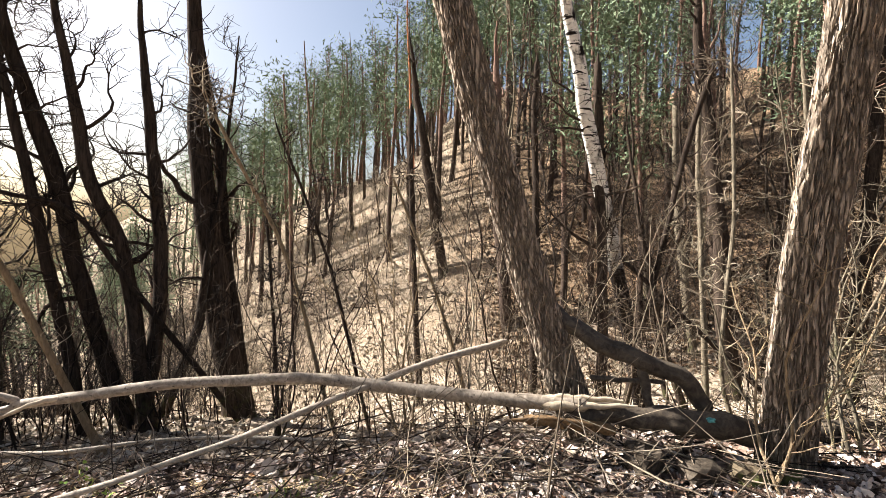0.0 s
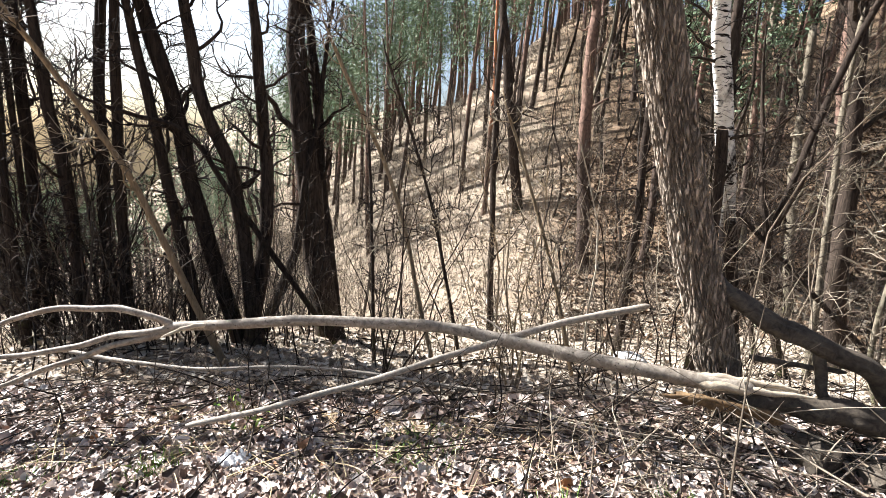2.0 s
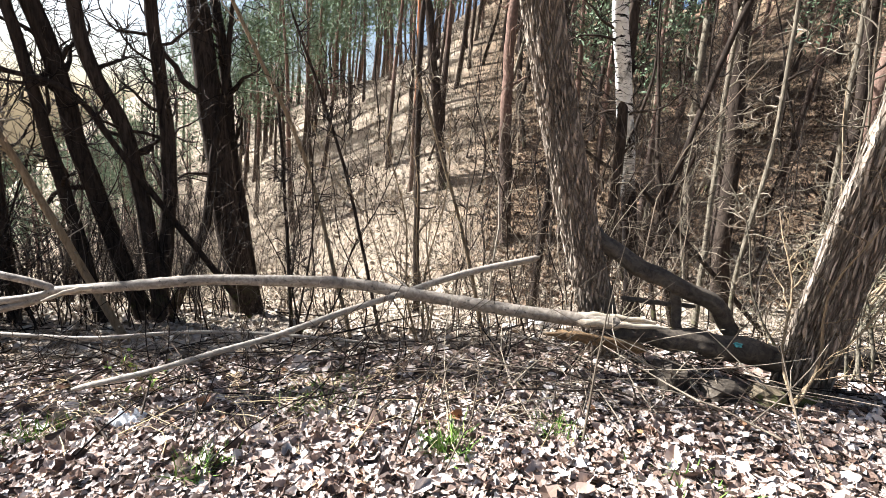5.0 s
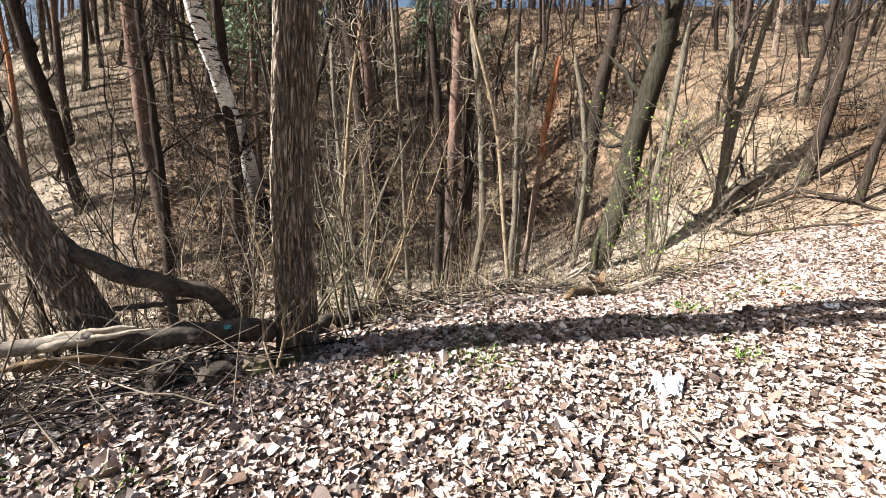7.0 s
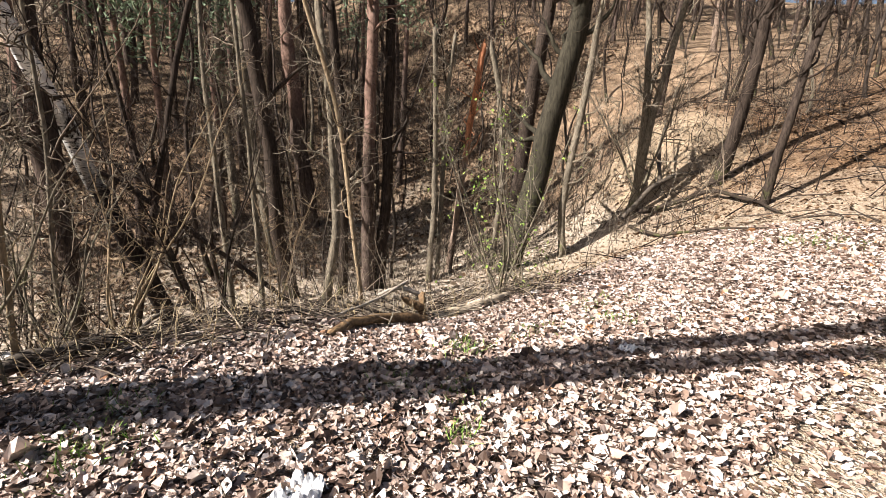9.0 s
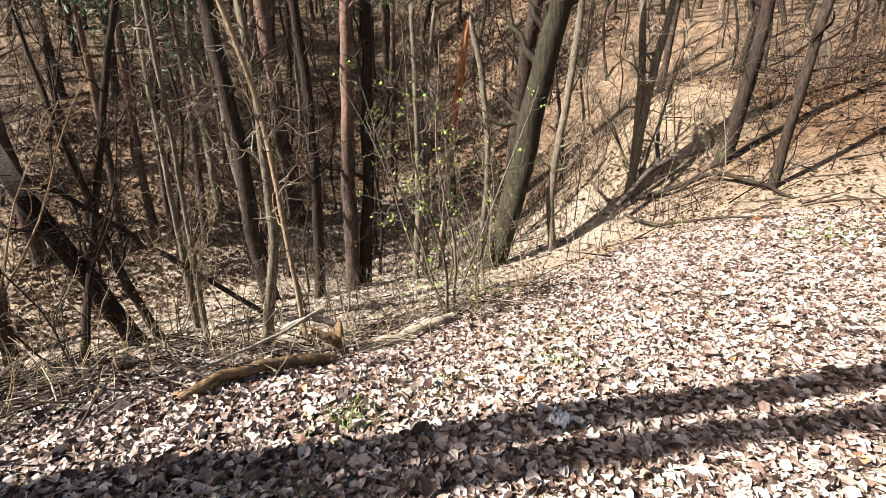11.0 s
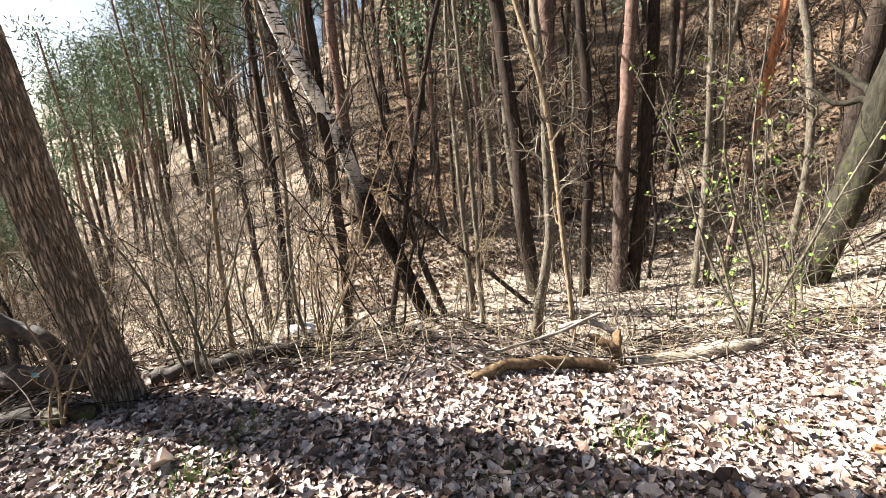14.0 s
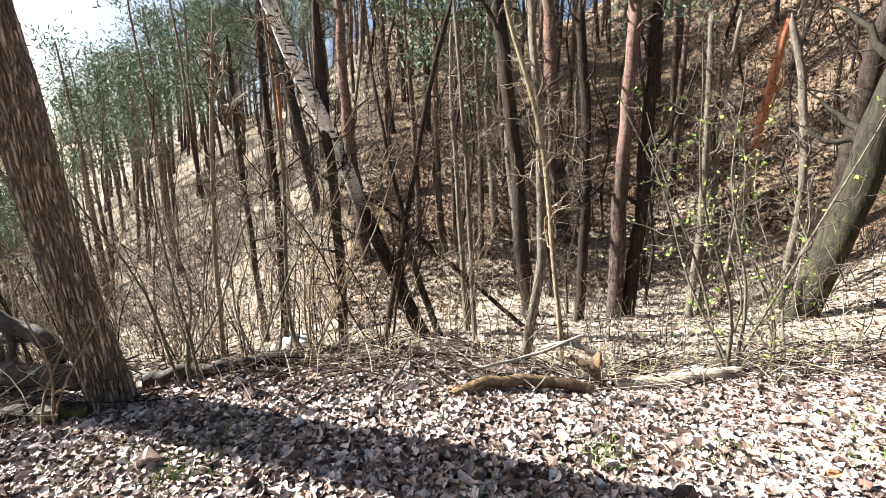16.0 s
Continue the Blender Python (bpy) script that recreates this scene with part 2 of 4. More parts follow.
def plain_material(name, a, b, rough=0.6, scale=12.0):
    m = Nodes(name, rough, 0.4)
    n = m.noise(m.coords(), scale, 5, 0.7)
    return m.done(m.ramp(n, [(0.3, a), (0.7, b)]), n, 0.01, 0.6)


PAPER = plain_material("white_crumpled_paper", (0.5, 0.5, 0.5), (0.7, 0.69, 0.67))
ROCK = plain_material("pale_stone", (0.36, 0.34, 0.31), (0.58, 0.56, 0.52), 0.85, 6)
TEAL = plain_material("teal_plastic", (0.03, 0.16, 0.17), (0.08, 0.30, 0.30), 0.4)


# ---- building tools ----
def soft(v, w):
    return w * np.logaddexp(0.0, np.asarray(v, float) / w)


def step(v, a, b):
    s = np.clip((np.asarray(v, float) - a) / (b - a), 0, 1)
    return s * s * (3 - 2 * s)


def wave(x, y, s, k):
    """Smooth uneven ground: a few crossed waves of about s metres."""
    return (np.sin(x / s * 1.7 + y / s * 0.9 + k) * np.sin(y / s * 1.3 - x / s * 0.6 + 2.1 * k)
            + 0.5 * np.sin(x / s * 3.1 - y / s * 2.3 + 3.7 * k) * np.sin(x / s * 1.2 + y / s * 3.3 + k))


def ground_z(x, y):
    """Height of the ground: a shoulder with a path, a ravine ahead, and the wooded slope beyond it."""
    x, y = np.asarray(x, float), np.asarray(y, float)
    top = 0.022 * np.clip(x, -8, 14) - 0.03 * soft(1.0 - x, 1.0) - 0.07 * soft(0.6 - np.maximum(x, -5), 0.3) + 0.02 * soft(np.minimum(x, 14) - 4, 1.0)
    bevel = 0.27 * (soft(y - 1.4, 0.25) - soft(y - 3.4, 0.4)) * step(x, 4.6, 6.6) * (1 - step(y, 5, 10))
    fade = 1 - 0.82 * step(x, 17, 30)
    drop = 0.40 * soft(y - 3.35, 0.35) * fade * (1 - 0.32 * step(-x, 1, 5) * (1 - step(y, 8, 17))) * (1 + 0.12 * step(x, 8, 13))
    foot = 16.2 - 0.10 * np.clip(x, -20, 20) + 0.60 * soft(1.5 - x, 4.0)
    rise = 1.0 * soft(y - foot, 1.6) * fade
    h = top - bevel - drop + rise + 0.25 * soft(y - 6, 2) * step(x, 20, 32)
    h = h + 0.36 * soft(np.minimum(x, 30) - 15.0, 0.8) * (0.3 + 0.7 * step(y, -4, 2)) + 0.3 * soft(x - 30, 2.0)
    crest = 8.0 + 13.0 * step(x, -10, 8)
    h = crest - soft(crest - h, 3.0)
    mound = 2.4 * np.exp(-((x - 20.5) / 4.2) ** 2 - ((y - 8.0) / 3.8) ** 2)
    rough = 0.03 * wave(x, y, 1.1, 0.4) * (1 - step(y, 5, 10)) * (1 - step(x, 12, 16)) + (0.16 * wave(x, y, 6.7, 1.3) + 0.03 * wave(x, y, 2.3, 2.2)) * step(y, 14, 20)
    return h + mound + rough


rng = np.random.default_rng(7)


def mesh_from(name, verts, faces, mat, smooth=True):
    """A mesh from an array of points and an array of faces that all have as many corners."""
    verts, faces = np.asarray(verts, np.float32).reshape(-1, 3), np.asarray(faces, np.int32)
    n, k = faces.shape
    me = bpy.data.meshes.new(name)
    me.vertices.add(len(verts))
    me.vertices.foreach_set("co", verts.ravel())
    me.loops.add(n * k)
    me.loops.foreach_set("vertex_index", faces.ravel())
    me.polygons.add(n)
    me.polygons.foreach_set("loop_start", np.arange(n, dtype=np.int32) * k)
    me.polygons.foreach_set("use_smooth", np.full(n, smooth))
    me.update(calc_edges=True)
    me.materials.append(mat)
    return me


def part(name, me, parent=None, label="", kind=""):
    ob = new(name, me)
    if parent is not None:
        ob.parent = parent
    return tagged(ob, label, kind=kind)


def thing(name, at, label, category, group="", kind=""):
    ob = new(name)
    ob.location = at
    ob.empty_display_size = 0.1
    return tagged(ob, label, category, group, kind)


def tubes(P, r, sides=3, cap=False):
    """Tubes round many polylines at once. P: n x m x 3, r: n x m. Returns points and quads."""
    P, r = np.asarray(P, float), np.asarray(r, float)
    n, m, _ = P.shape
    d = np.gradient(P, axis=1)
    d /= np.linalg.norm(d, axis=2, keepdims=True) + 1e-9
    mean = P[:, -1] - P[:, 0]
    ref = np.where((np.abs(mean[:, 2]) > 0.7 * np.linalg.norm(mean, axis=1))[:, None], np.array([[1.0, 0, 0]]), np.array([[0, 0, 1.0]]))
    a = np.cross(d, ref[:, None, :])
    a /= np.linalg.norm(a, axis=2, keepdims=True) + 1e-9
    b = np.cross(d, a)
    t = np.arange(sides) / sides * 2 * np.pi
    ring = a[:, :, None] * np.cos(t)[None, None, :, None] + b[:, :, None] * np.sin(t)[None, None, :, None]
    V = P[:, :, None] + ring * r[:, :, None, None]
    i = np.arange(n * m * sides).reshape(n, m, sides)
    j = np.roll(i, -1, axis=2)
    Q = np.stack([i[:, :-1], i[:, 1:], j[:, 1:], j[:, :-1]], -1).reshape(-1, 4)
    return V.reshape(-1, 3), Q


def joined(sets):
    """One array of points and one of faces out of several."""
    V, Q, n = [], [], 0
    for v, q in sets:
        V.append(v)
        Q.append(q + n)
        n += len(v)
    return np.concatenate(V), np.concatenate(Q)


def smooth_line(pts, n):
    """n points along a smooth curve through the given ones."""
    pts = np.asarray(pts, float)
    if len(pts) == 2:
        return pts[0] + (pts[1] - pts[0]) * np.linspace(0, 1, n)[:, None]
    ext = np.vstack([2 * pts[0] - pts[1], pts, 2 * pts[-1] - pts[-2]])
    s = np.concatenate([[0], np.cumsum(np.linalg.norm(np.diff(pts, axis=0), axis=1))])
    u = np.linspace(0, s[-1], n)
    k = np.clip(np.searchsorted(s, u, side="right") - 1, 0, len(pts) - 2)
    f = ((u - s[k]) / (s[k + 1] - s[k]))[:, None]
    p0, p1, p2, p3 = ext[k], ext[k + 1], ext[k + 2], ext[k + 3]
    return 0.5 * (2 * p1 + (p2 - p0) * f + (2 * p0 - 5 * p1 + 4 * p2 - p3) * f ** 2 + (3 * p1 - p0 - 3 * p2 + p3) * f ** 3)


def sprout(P, count, reach, lo=0.3, hi=1.0, up=0.35, m=5, bend=0.12, spread=1.0, rise=0.0):
    """count side shoots on each of the polylines P, as new polylines of m points. Returns them and the place along the parent."""
    n, k, _ = P.shape
    u = rng.uniform(lo, hi, (n, count))
    f = u * (k - 1)
    i = np.minimum(f.astype(int), k - 2)
    w = (f - i)[..., None]
    rows = np.arange(n)[:, None]
    start = P[rows, i] * (1 - w) + P[rows, i + 1] * w
    along = P[rows, i + 1] - P[rows, i]
    along /= np.linalg.norm(along, axis=2, keepdims=True) + 1e-9
    side = rng.normal(size=(n, count, 3))
    side -= (side * along).sum(2, keepdims=True) * along
    side /= np.linalg.norm(side, axis=2, keepdims=True) + 1e-9
    d = along * rng.uniform(0.3, 0.9, (n, count, 1)) + side * spread
    d[..., 2] += rise
    d /= np.linalg.norm(d, axis=2, keepdims=True)
    L = reach * rng.uniform(0.45, 1.15, (n, count)) * (1.1 - 0.6 * u)
    pts = [start]
    for s in range(m - 1):
        d = d + rng.normal(size=d.shape) * bend * 2
        d[..., 2] += up * 0.3
        d /= np.linalg.norm(d, axis=2, keepdims=True)
        pts.append(pts[-1] + d * (L / (m - 1))[..., None])
    out = np.stack(pts, 2).reshape(n * count, m, 3)
    return out, u.reshape(-1)


def taper(n, m, r0, r1):
    r0 = np.broadcast_to(np.asarray(r0, float).reshape(-1, 1), (n, 1))
    return r0 + (r1 - r0) * np.linspace(0, 1, m)[None]


def fork_noise(p, s, k):
    return np.sin(p[..., 0] * s + k) * np.sin(p[..., 1] * s * 1.3 + 2 * k) * np.sin(p[..., 2] * s * 0.8 + 3 * k)


def trunk_mesh(line, r, mat, sides=14, furrow=0.0, wobble=0.05, flare=0.0, furrows=15):
    """A trunk along a line: an uneven round section, a flared foot, and real furrows where the bark is deep."""
    n = len(line)
    d = np.gradient(line, axis=0)
    d /= np.linalg.norm(d, axis=1, keepdims=True)
    a = np.cross(d, [0.13, 1.0, 0.0])
    a /= np.linalg.norm(a, axis=1, keepdims=True)
    b = np.cross(a, d)
    t = np.arange(sides) / sides * 2 * np.pi
    s = np.concatenate([[0], np.cumsum(np.linalg.norm(np.diff(line, axis=0), axis=1))])[:, None]
    T = t[None]
    k = rng.uniform(0, 9)
    R = np.asarray(r, float)[:, None] * (1 + wobble * np.sin(2 * T + k + s * 0.8) + wobble * 0.6 * np.sin(3 * T - k + s * 1.7) + 0.3 * wobble * np.sin(s * 9 + 2 * T))
    R = R * (1 + flare * np.exp(-s / 0.22) * (1 + 0.35 * np.sin(5 * T + k)))
    if furrow:
        q = np.stack([np.cos(T) * 7.0 + 0 * s, np.sin(T) * 7.0 + 0 * s, 4.0 * s + 0 * T], -1).reshape(-1, 3)
        off = Vector((k, 2 * k, 0))
        f1 = np.array([noise.noise(Vector(p) + off) for p in q])
        f2 = np.array([noise.noise(Vector((p[0] * 1.9, p[1] * 1.9, p[2] * 1.6)) + off) for p in q])
        f3 = np.array([noise.noise(Vector((p[0] * 5.5, p[1] * 5.5, p[2] * 7.0)) - off) for p in q])
        plate = np.minimum(np.abs(f1 + 0.10 * f3) * 5.0, 1.0)
        R = R + furrow * (plate - 0.6 + 0.35 * np.minimum(np.abs(f2) * 3, 1) + 0.14 * f3).reshape(n, sides)
    V = line[:, None] + R[..., None] * (a[:, None] * np.cos(t)[None, :, None] + b[:, None] * np.sin(t)[None, :, None])
    i = np.arange(n * sides).reshape(n, sides)
    j = np.roll(i, -1, axis=1)
    Q = np.stack([i[:-1], j[:-1], j[1:], i[1:]], -1).reshape(-1, 4)
    return mesh_from("trunk", V, Q, mat)


LABELS = {
    "birch": ("leaning white-barked birch with black marks and a dark rough foot", "birch tree"),
    "dark": ("bare tree with dark grey-brown bark on the ravine slope", "tree"),
    "moss": ("thick leaning tree with mossy greenish dark bark", "tree"),
    "pine": ("tall straight pine with grey plated bark, reddish higher up", "pine tree"),
    "redpine": ("slim leaning pine with peeling orange-red upper bark", "pine tree"),
    "pale": ("slender bare tree with pale grey-tan bark in sun", "tree"),
    "tan": ("thin bare sapling with light brown bark", "sapling"),
}
TWIGS_OF = {"birch": DARK_TWIG, "dark": DARK_TWIG, "moss": DARK_TWIG, "pine": TWIG, "redpine": TWIG, "pale": PALE_TWIG, "tan": PALE_TWIG, "grey": TWIG}


def tree(kind, pts, r0, r1, height=None, group="", limbs=None, label="", twigs=True):
    """A bare tree through the given points of its axis, from the ground up past the last of them to its full height."""
    pts, r0, r1 = np.array(pts, float), r0 * 0.86, r1 * 0.9
    d = pts[1] - pts[0]
    d /= np.linalg.norm(d)
    gz = float(ground_z(pts[0, 0], pts[0, 1]))
    foot = pts[0] + d * ((gz - 0.12 - pts[0, 2]) / max(d[2], 0.3))
    pts = np.vstack([foot, pts[1:]]) if abs(foot[2] - pts[0, 2]) < 0.4 or foot[2] > pts[0, 2] else np.vstack([foot, pts])
    thin = r0 < 0.06
    full = height or (float(np.clip(r0 * 60, 7.0, 14.0)) if not thin else float(np.clip(r0 * 100, 2.8, 6.0)))
    e = pts[-1] - pts[-2]
    e /= np.linalg.norm(e)
    rest = max(full - (pts[-1, 2] - foot[2]), 0.4)
    e2 = e * 0.7 + np.array([0, 0, 0.3])
    e2 /= np.linalg.norm(e2)
    known = np.linalg.norm(pts[-1] - pts[0])
    pts = np.vstack([pts, pts[-1] + e * rest * 0.45, pts[-1] + e * rest * 0.45 + e2 * rest * 0.55])
    total = known + rest
    n = int(np.clip(total / 0.16, 12, 70))
    line = smooth_line(pts, n)
    s = np.linspace(0, 1, n)
    k = known / total
    r = np.where(s < k, r0 + (r1 - r0) * s / k, r1 * (1 - 0.85 * (s - k) / max(1 - k, 1e-3)))
    jig = np.stack([np.sin(s * 23 + rng.uniform(0, 6)) + 0.6 * np.sin(s * 51 + rng.uniform(0, 6)), np.sin(s * 19 + rng.uniform(0, 6)), np.zeros(n)], 1)
    line = line + jig * (0.10 * r0) * np.minimum(s * 6, 1)[:, None]
    base = line[0].copy()
    lab, cat = LABELS[kind]
    ob = thing("sapling" if kind == "tan" else cat.replace(" ", "_"), base, label or lab, cat, group)
    loc = line - base
    part("trunk", trunk_mesh(loc, r, BARK[kind], 10 if thin else 16, 0.0, 0.05, 0.0 if thin else 0.25), ob)
    P = loc[None]
    if limbs is None:
        limbs = 6 if thin else 11
    if limbs:
        A, u = sprout(P, limbs, total * (0.22 if not thin else 0.2), 0.25 if kind not in ("pine", "redpine") else 0.45, 0.97, 0.35, 9, 0.17, 1.0, 0.15)
        ra = np.interp(u * 1.0, s, r) * (0.22 if kind == "birch" else 0.36)
        for i in range(len(A)):
            v, q = tubes(A[i:i + 1], taper(1, 9, ra[i], 0.004), 6)
            part("branch", mesh_from("branch", v, q, BARK["dark" if kind == "birch" else kind]), ob)
        if twigs:
            B, _ = sprout(A, 6, total * 0.09, 0.2, 1.0, 0.3, 5, 0.14, 1.0, 0.1)
            C, _ = sprout(B, 4, total * 0.045 + 0.1, 0.2, 1.0, 0.2, 4, 0.16)
            D, _ = sprout(P, 16, total * 0.06, 0.08, 0.9, 0.2, 5, 0.16)
            sets = [tubes(B, taper(len(B), 5, 0.009, 0.004)), tubes(C, taper(len(C), 4, 0.005, 0.003)), tubes(D, taper(len(D), 5, 0.010, 0.003))]
            part("fine_branching", mesh_from("fine_branching", *joined(sets), TWIGS_OF[kind]), ob, kind="stuff")
    return ob


# ---- ground ----
def graded(lo, hi, fine_lo, fine_hi, fine, coarse):
    out, v = [lo], lo
    while v < hi:
        v += fine if fine_lo <= v <= fine_hi else coarse
        out.append(v)
    return np.array(out)


def ground():
    gx, gy = graded(-95, 110, -26, 40, 0.25, 1.5), graded(-40, 130, -2, 42, 0.2, 1.0)
    X, Y = np.meshgrid(gx, gy)
    Z = ground_z(X, Y)
    i = np.arange(X.size).reshape(X.shape)
    Q = np.stack([i[:-1, :-1], i[:-1, 1:], i[1:, 1:], i[1:, :-1]], -1).reshape(-1, 4)
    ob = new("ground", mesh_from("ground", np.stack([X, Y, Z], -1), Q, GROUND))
    return tagged(ob, "forest floor of brown leaf litter falling into a ravine", "ground", kind="structure")


ground()

# ---- trees that stand alone ----
tree('birch', [(4.87, 11.32, -2.8), (3.97, 10.31, -0.25), (3.14, 9.45, 2.1), (2.28, 8.48, 4.52)], 0.225, 0.135)
tree('dark', [(3.14, 9.17, -2.05), (3.14, 9.27, 0.37), (3.03, 9.35, 2.65), (2.97, 9.44, 4.53)], 0.127, 0.092)
tree('dark', [(1.84, 9.45, -1.92), (1.89, 9.58, 0.74), (1.8, 9.68, 3.36), (1.81, 9.71, 4.63)], 0.097, 0.067)
tree('dark', [(8.69, 13.74, -3.84), (8.34, 13.95, -1.29), (8.16, 14.14, 1.73), (7.84, 14.34, 4.23), (7.69, 14.46, 5.82)], 0.285, 0.215)
tree('dark', [(9.26, 11.4, -3.43), (9.37, 11.47, -0.52), (9.36, 11.6, 2.39), (9.18, 11.78, 5.07)], 0.165, 0.125)
tree('pine', [(11.37, 13.58, -4.17), (11.44, 13.74, 0.78), (11.54, 13.77, 3.25), (11.61, 13.82, 5.57)], 0.285, 0.2)
tree('dark', [(11.83, 13.65, -4.06), (12.13, 13.64, 0.4), (12.2, 13.7, 3.21), (12.29, 13.75, 5.53)], 0.255, 0.17)
tree('pale', [(12.86, 12.0, -3.65), (13.03, 12.0, -0.81), (13.06, 12.06, 1.52), (13.0, 12.22, 5.07)], 0.13, 0.085)
tree('pale', [(13.24, 11.97, -3.69), (13.36, 12.01, -0.04), (13.41, 12.05, 2.53), (13.6, 11.97, 5.0)], 0.11, 0.075)
tree('redpine', [(14.59, 13.13, -4.22), (14.92, 12.96, -0.74), (15.18, 12.76, 2.51), (15.44, 12.56, 5.09)], 0.155, 0.115)
tree('pale', [(13.8, 9.86, -2.8), (13.89, 9.66, 0.81), (13.74, 9.81, 3.01), (13.54, 10.04, 4.44)], 0.115, 0.085)
tree('moss', [(12.78, 8.22, -2.06), (13.04, 7.79, 0.11), (13.57, 7.65, 2.43), (13.84, 7.34, 4.67)], 0.36, 0.3)
tree('dark', [(19.38, 14.0, 0.15), (19.53, 13.7, 4.29), (19.72, 13.4, 6.8)], 0.391, 0.311)
tree('pale', [(14.02, 7.12, -2.13), (13.88, 7.26, 0.36), (13.99, 7.05, 2.41), (14.07, 6.85, 4.64)], 0.128, 0.083)
tree('pale', [(5.67, 7.09, -1.51), (5.59, 7.2, 1.07), (5.49, 7.28, 2.93), (5.43, 7.34, 3.93)], 0.052, 0.035)
tree('tan', [(6.55, 5.26, -0.74), (6.4, 5.35, 0.81), (6.25, 5.43, 2.08), (5.9, 5.64, 3.44)], 0.044, 0.032)
tree('dark', [(5.32, 10.09, -2.56), (4.82, 10.19, -1.06), (4.56, 10.26, 0.22)], 0.099, 0.081)
tree('dark', [(4.56, 10.26, 0.22), (5.02, 10.32, 2.43), (5.32, 10.34, 3.73), (5.64, 10.35, 4.74)], 0.081, 0.061)
tree('dark', [(4.56, 10.26, 0.22), (4.04, 10.29, 0.7), (3.54, 10.29, 0.97)], 0.067, 0.053)
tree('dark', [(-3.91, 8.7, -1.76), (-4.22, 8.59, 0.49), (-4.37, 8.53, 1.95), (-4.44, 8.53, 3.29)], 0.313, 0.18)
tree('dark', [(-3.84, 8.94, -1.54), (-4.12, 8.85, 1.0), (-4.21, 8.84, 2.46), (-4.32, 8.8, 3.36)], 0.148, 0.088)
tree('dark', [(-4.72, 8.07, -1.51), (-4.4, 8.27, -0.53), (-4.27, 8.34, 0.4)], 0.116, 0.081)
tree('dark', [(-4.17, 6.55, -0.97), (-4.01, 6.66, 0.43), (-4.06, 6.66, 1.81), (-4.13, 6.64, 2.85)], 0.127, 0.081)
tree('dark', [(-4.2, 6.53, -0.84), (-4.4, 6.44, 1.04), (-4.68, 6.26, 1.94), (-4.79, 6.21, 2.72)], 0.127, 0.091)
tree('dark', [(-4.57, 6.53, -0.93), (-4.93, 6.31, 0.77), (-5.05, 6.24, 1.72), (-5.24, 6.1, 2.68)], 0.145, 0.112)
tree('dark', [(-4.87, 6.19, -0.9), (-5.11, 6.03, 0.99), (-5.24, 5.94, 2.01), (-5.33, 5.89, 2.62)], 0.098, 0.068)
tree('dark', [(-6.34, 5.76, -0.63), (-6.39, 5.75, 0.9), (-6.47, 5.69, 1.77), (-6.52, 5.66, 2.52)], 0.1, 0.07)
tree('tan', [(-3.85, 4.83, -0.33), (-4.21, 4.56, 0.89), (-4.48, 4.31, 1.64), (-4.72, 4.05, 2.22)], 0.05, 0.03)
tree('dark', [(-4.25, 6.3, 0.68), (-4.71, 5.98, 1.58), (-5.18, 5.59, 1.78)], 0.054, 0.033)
tree('dark', [(-0.91, 17.2, -4.58), (-1.2, 17.44, 0.14), (-1.37, 17.65, 3.92), (-1.39, 17.74, 5.69)], 0.144, 0.104)
tree('dark', [(-0.34, 26.8, -0.16), (-1.11, 26.92, 4.44), (-1.69, 27.04, 7.98)], 0.349, 0.264)
tree('pine', [(2.78, 21.31, -2.33), (2.24, 21.59, 3.53), (2.18, 21.74, 6.74)], 0.33, 0.25)
tree('tan', [(-1.37, 5.43, -0.39), (-1.75, 5.42, 1.02), (-2.12, 5.16, 1.97), (-2.38, 5.06, 2.54)], 0.032, 0.021)
tree('tan', [(0.45, 5.61, -1.04), (0.1, 5.71, 0.2), (-0.34, 5.79, 1.41), (-0.57, 5.82, 1.97)], 0.03, 0.018)
tree('dark', [(-2.33, 6.62, -0.89), (-2.4, 6.62, 0.44), (-2.48, 6.61, 1.7)], 0.033, 0.022)
tree('dark', [(-1.1, 6.44, -0.84), (-1.4, 6.46, 0.38), (-1.67, 6.44, 1.3), (-2.1, 6.22, 2.53)], 0.031, 0.02)
tree('pale', [(8.84, 20.63, -1.4), (8.56, 20.96, 3.75), (8.62, 21.05, 6.69)], 0.209, 0.156)
tree('pale', [(9.3, 17.51, -2.96), (8.83, 17.96, 1.74), (8.67, 18.25, 6.01)], 0.19, 0.133)
tree('pine', [(11.92, 19.98, -2.09), (11.59, 20.35, 1.87), (11.29, 20.75, 6.67)], 0.421, 0.321)
tree('pale', [(16.31, 6.52, 0.73), (16.36, 6.29, 2.99), (16.91, 6.12, 5.64)], 0.14, 0.079)
tree('pale', [(16.31, 6.52, 0.73), (16.25, 6.54, 3.44), (16.2, 6.76, 5.6)], 0.122, 0.081)
tree('dark', [(17.57, 4.81, 1.16), (17.74, 4.52, 3.22), (17.86, 4.43, 5.55)], 0.214, 0.15)
tree('dark', [(16.05, 3.18, 0.2), (16.08, 2.96, 2.62), (16.53, 2.79, 4.93)], 0.126, 0.086)
tree('pale', [(6.06, 10.6, -3.0), (5.89, 10.78, 0.52), (5.76, 10.93, 3.28), (5.79, 10.98, 4.4)], 0.085, 0.054)
tree('pale', [(3.24, 4.9, -1.11), (3.04, 5.07, 0.09), (3.11, 5.07, 1.62), (3.05, 5.12, 3.12)], 0.032, 0.018)
tree('pale', [(6.33, 6.01, -0.83), (6.45, 5.9, 0.43), (6.41, 6.01, 2.17), (6.33, 6.18, 3.63)], 0.09, 0.058)
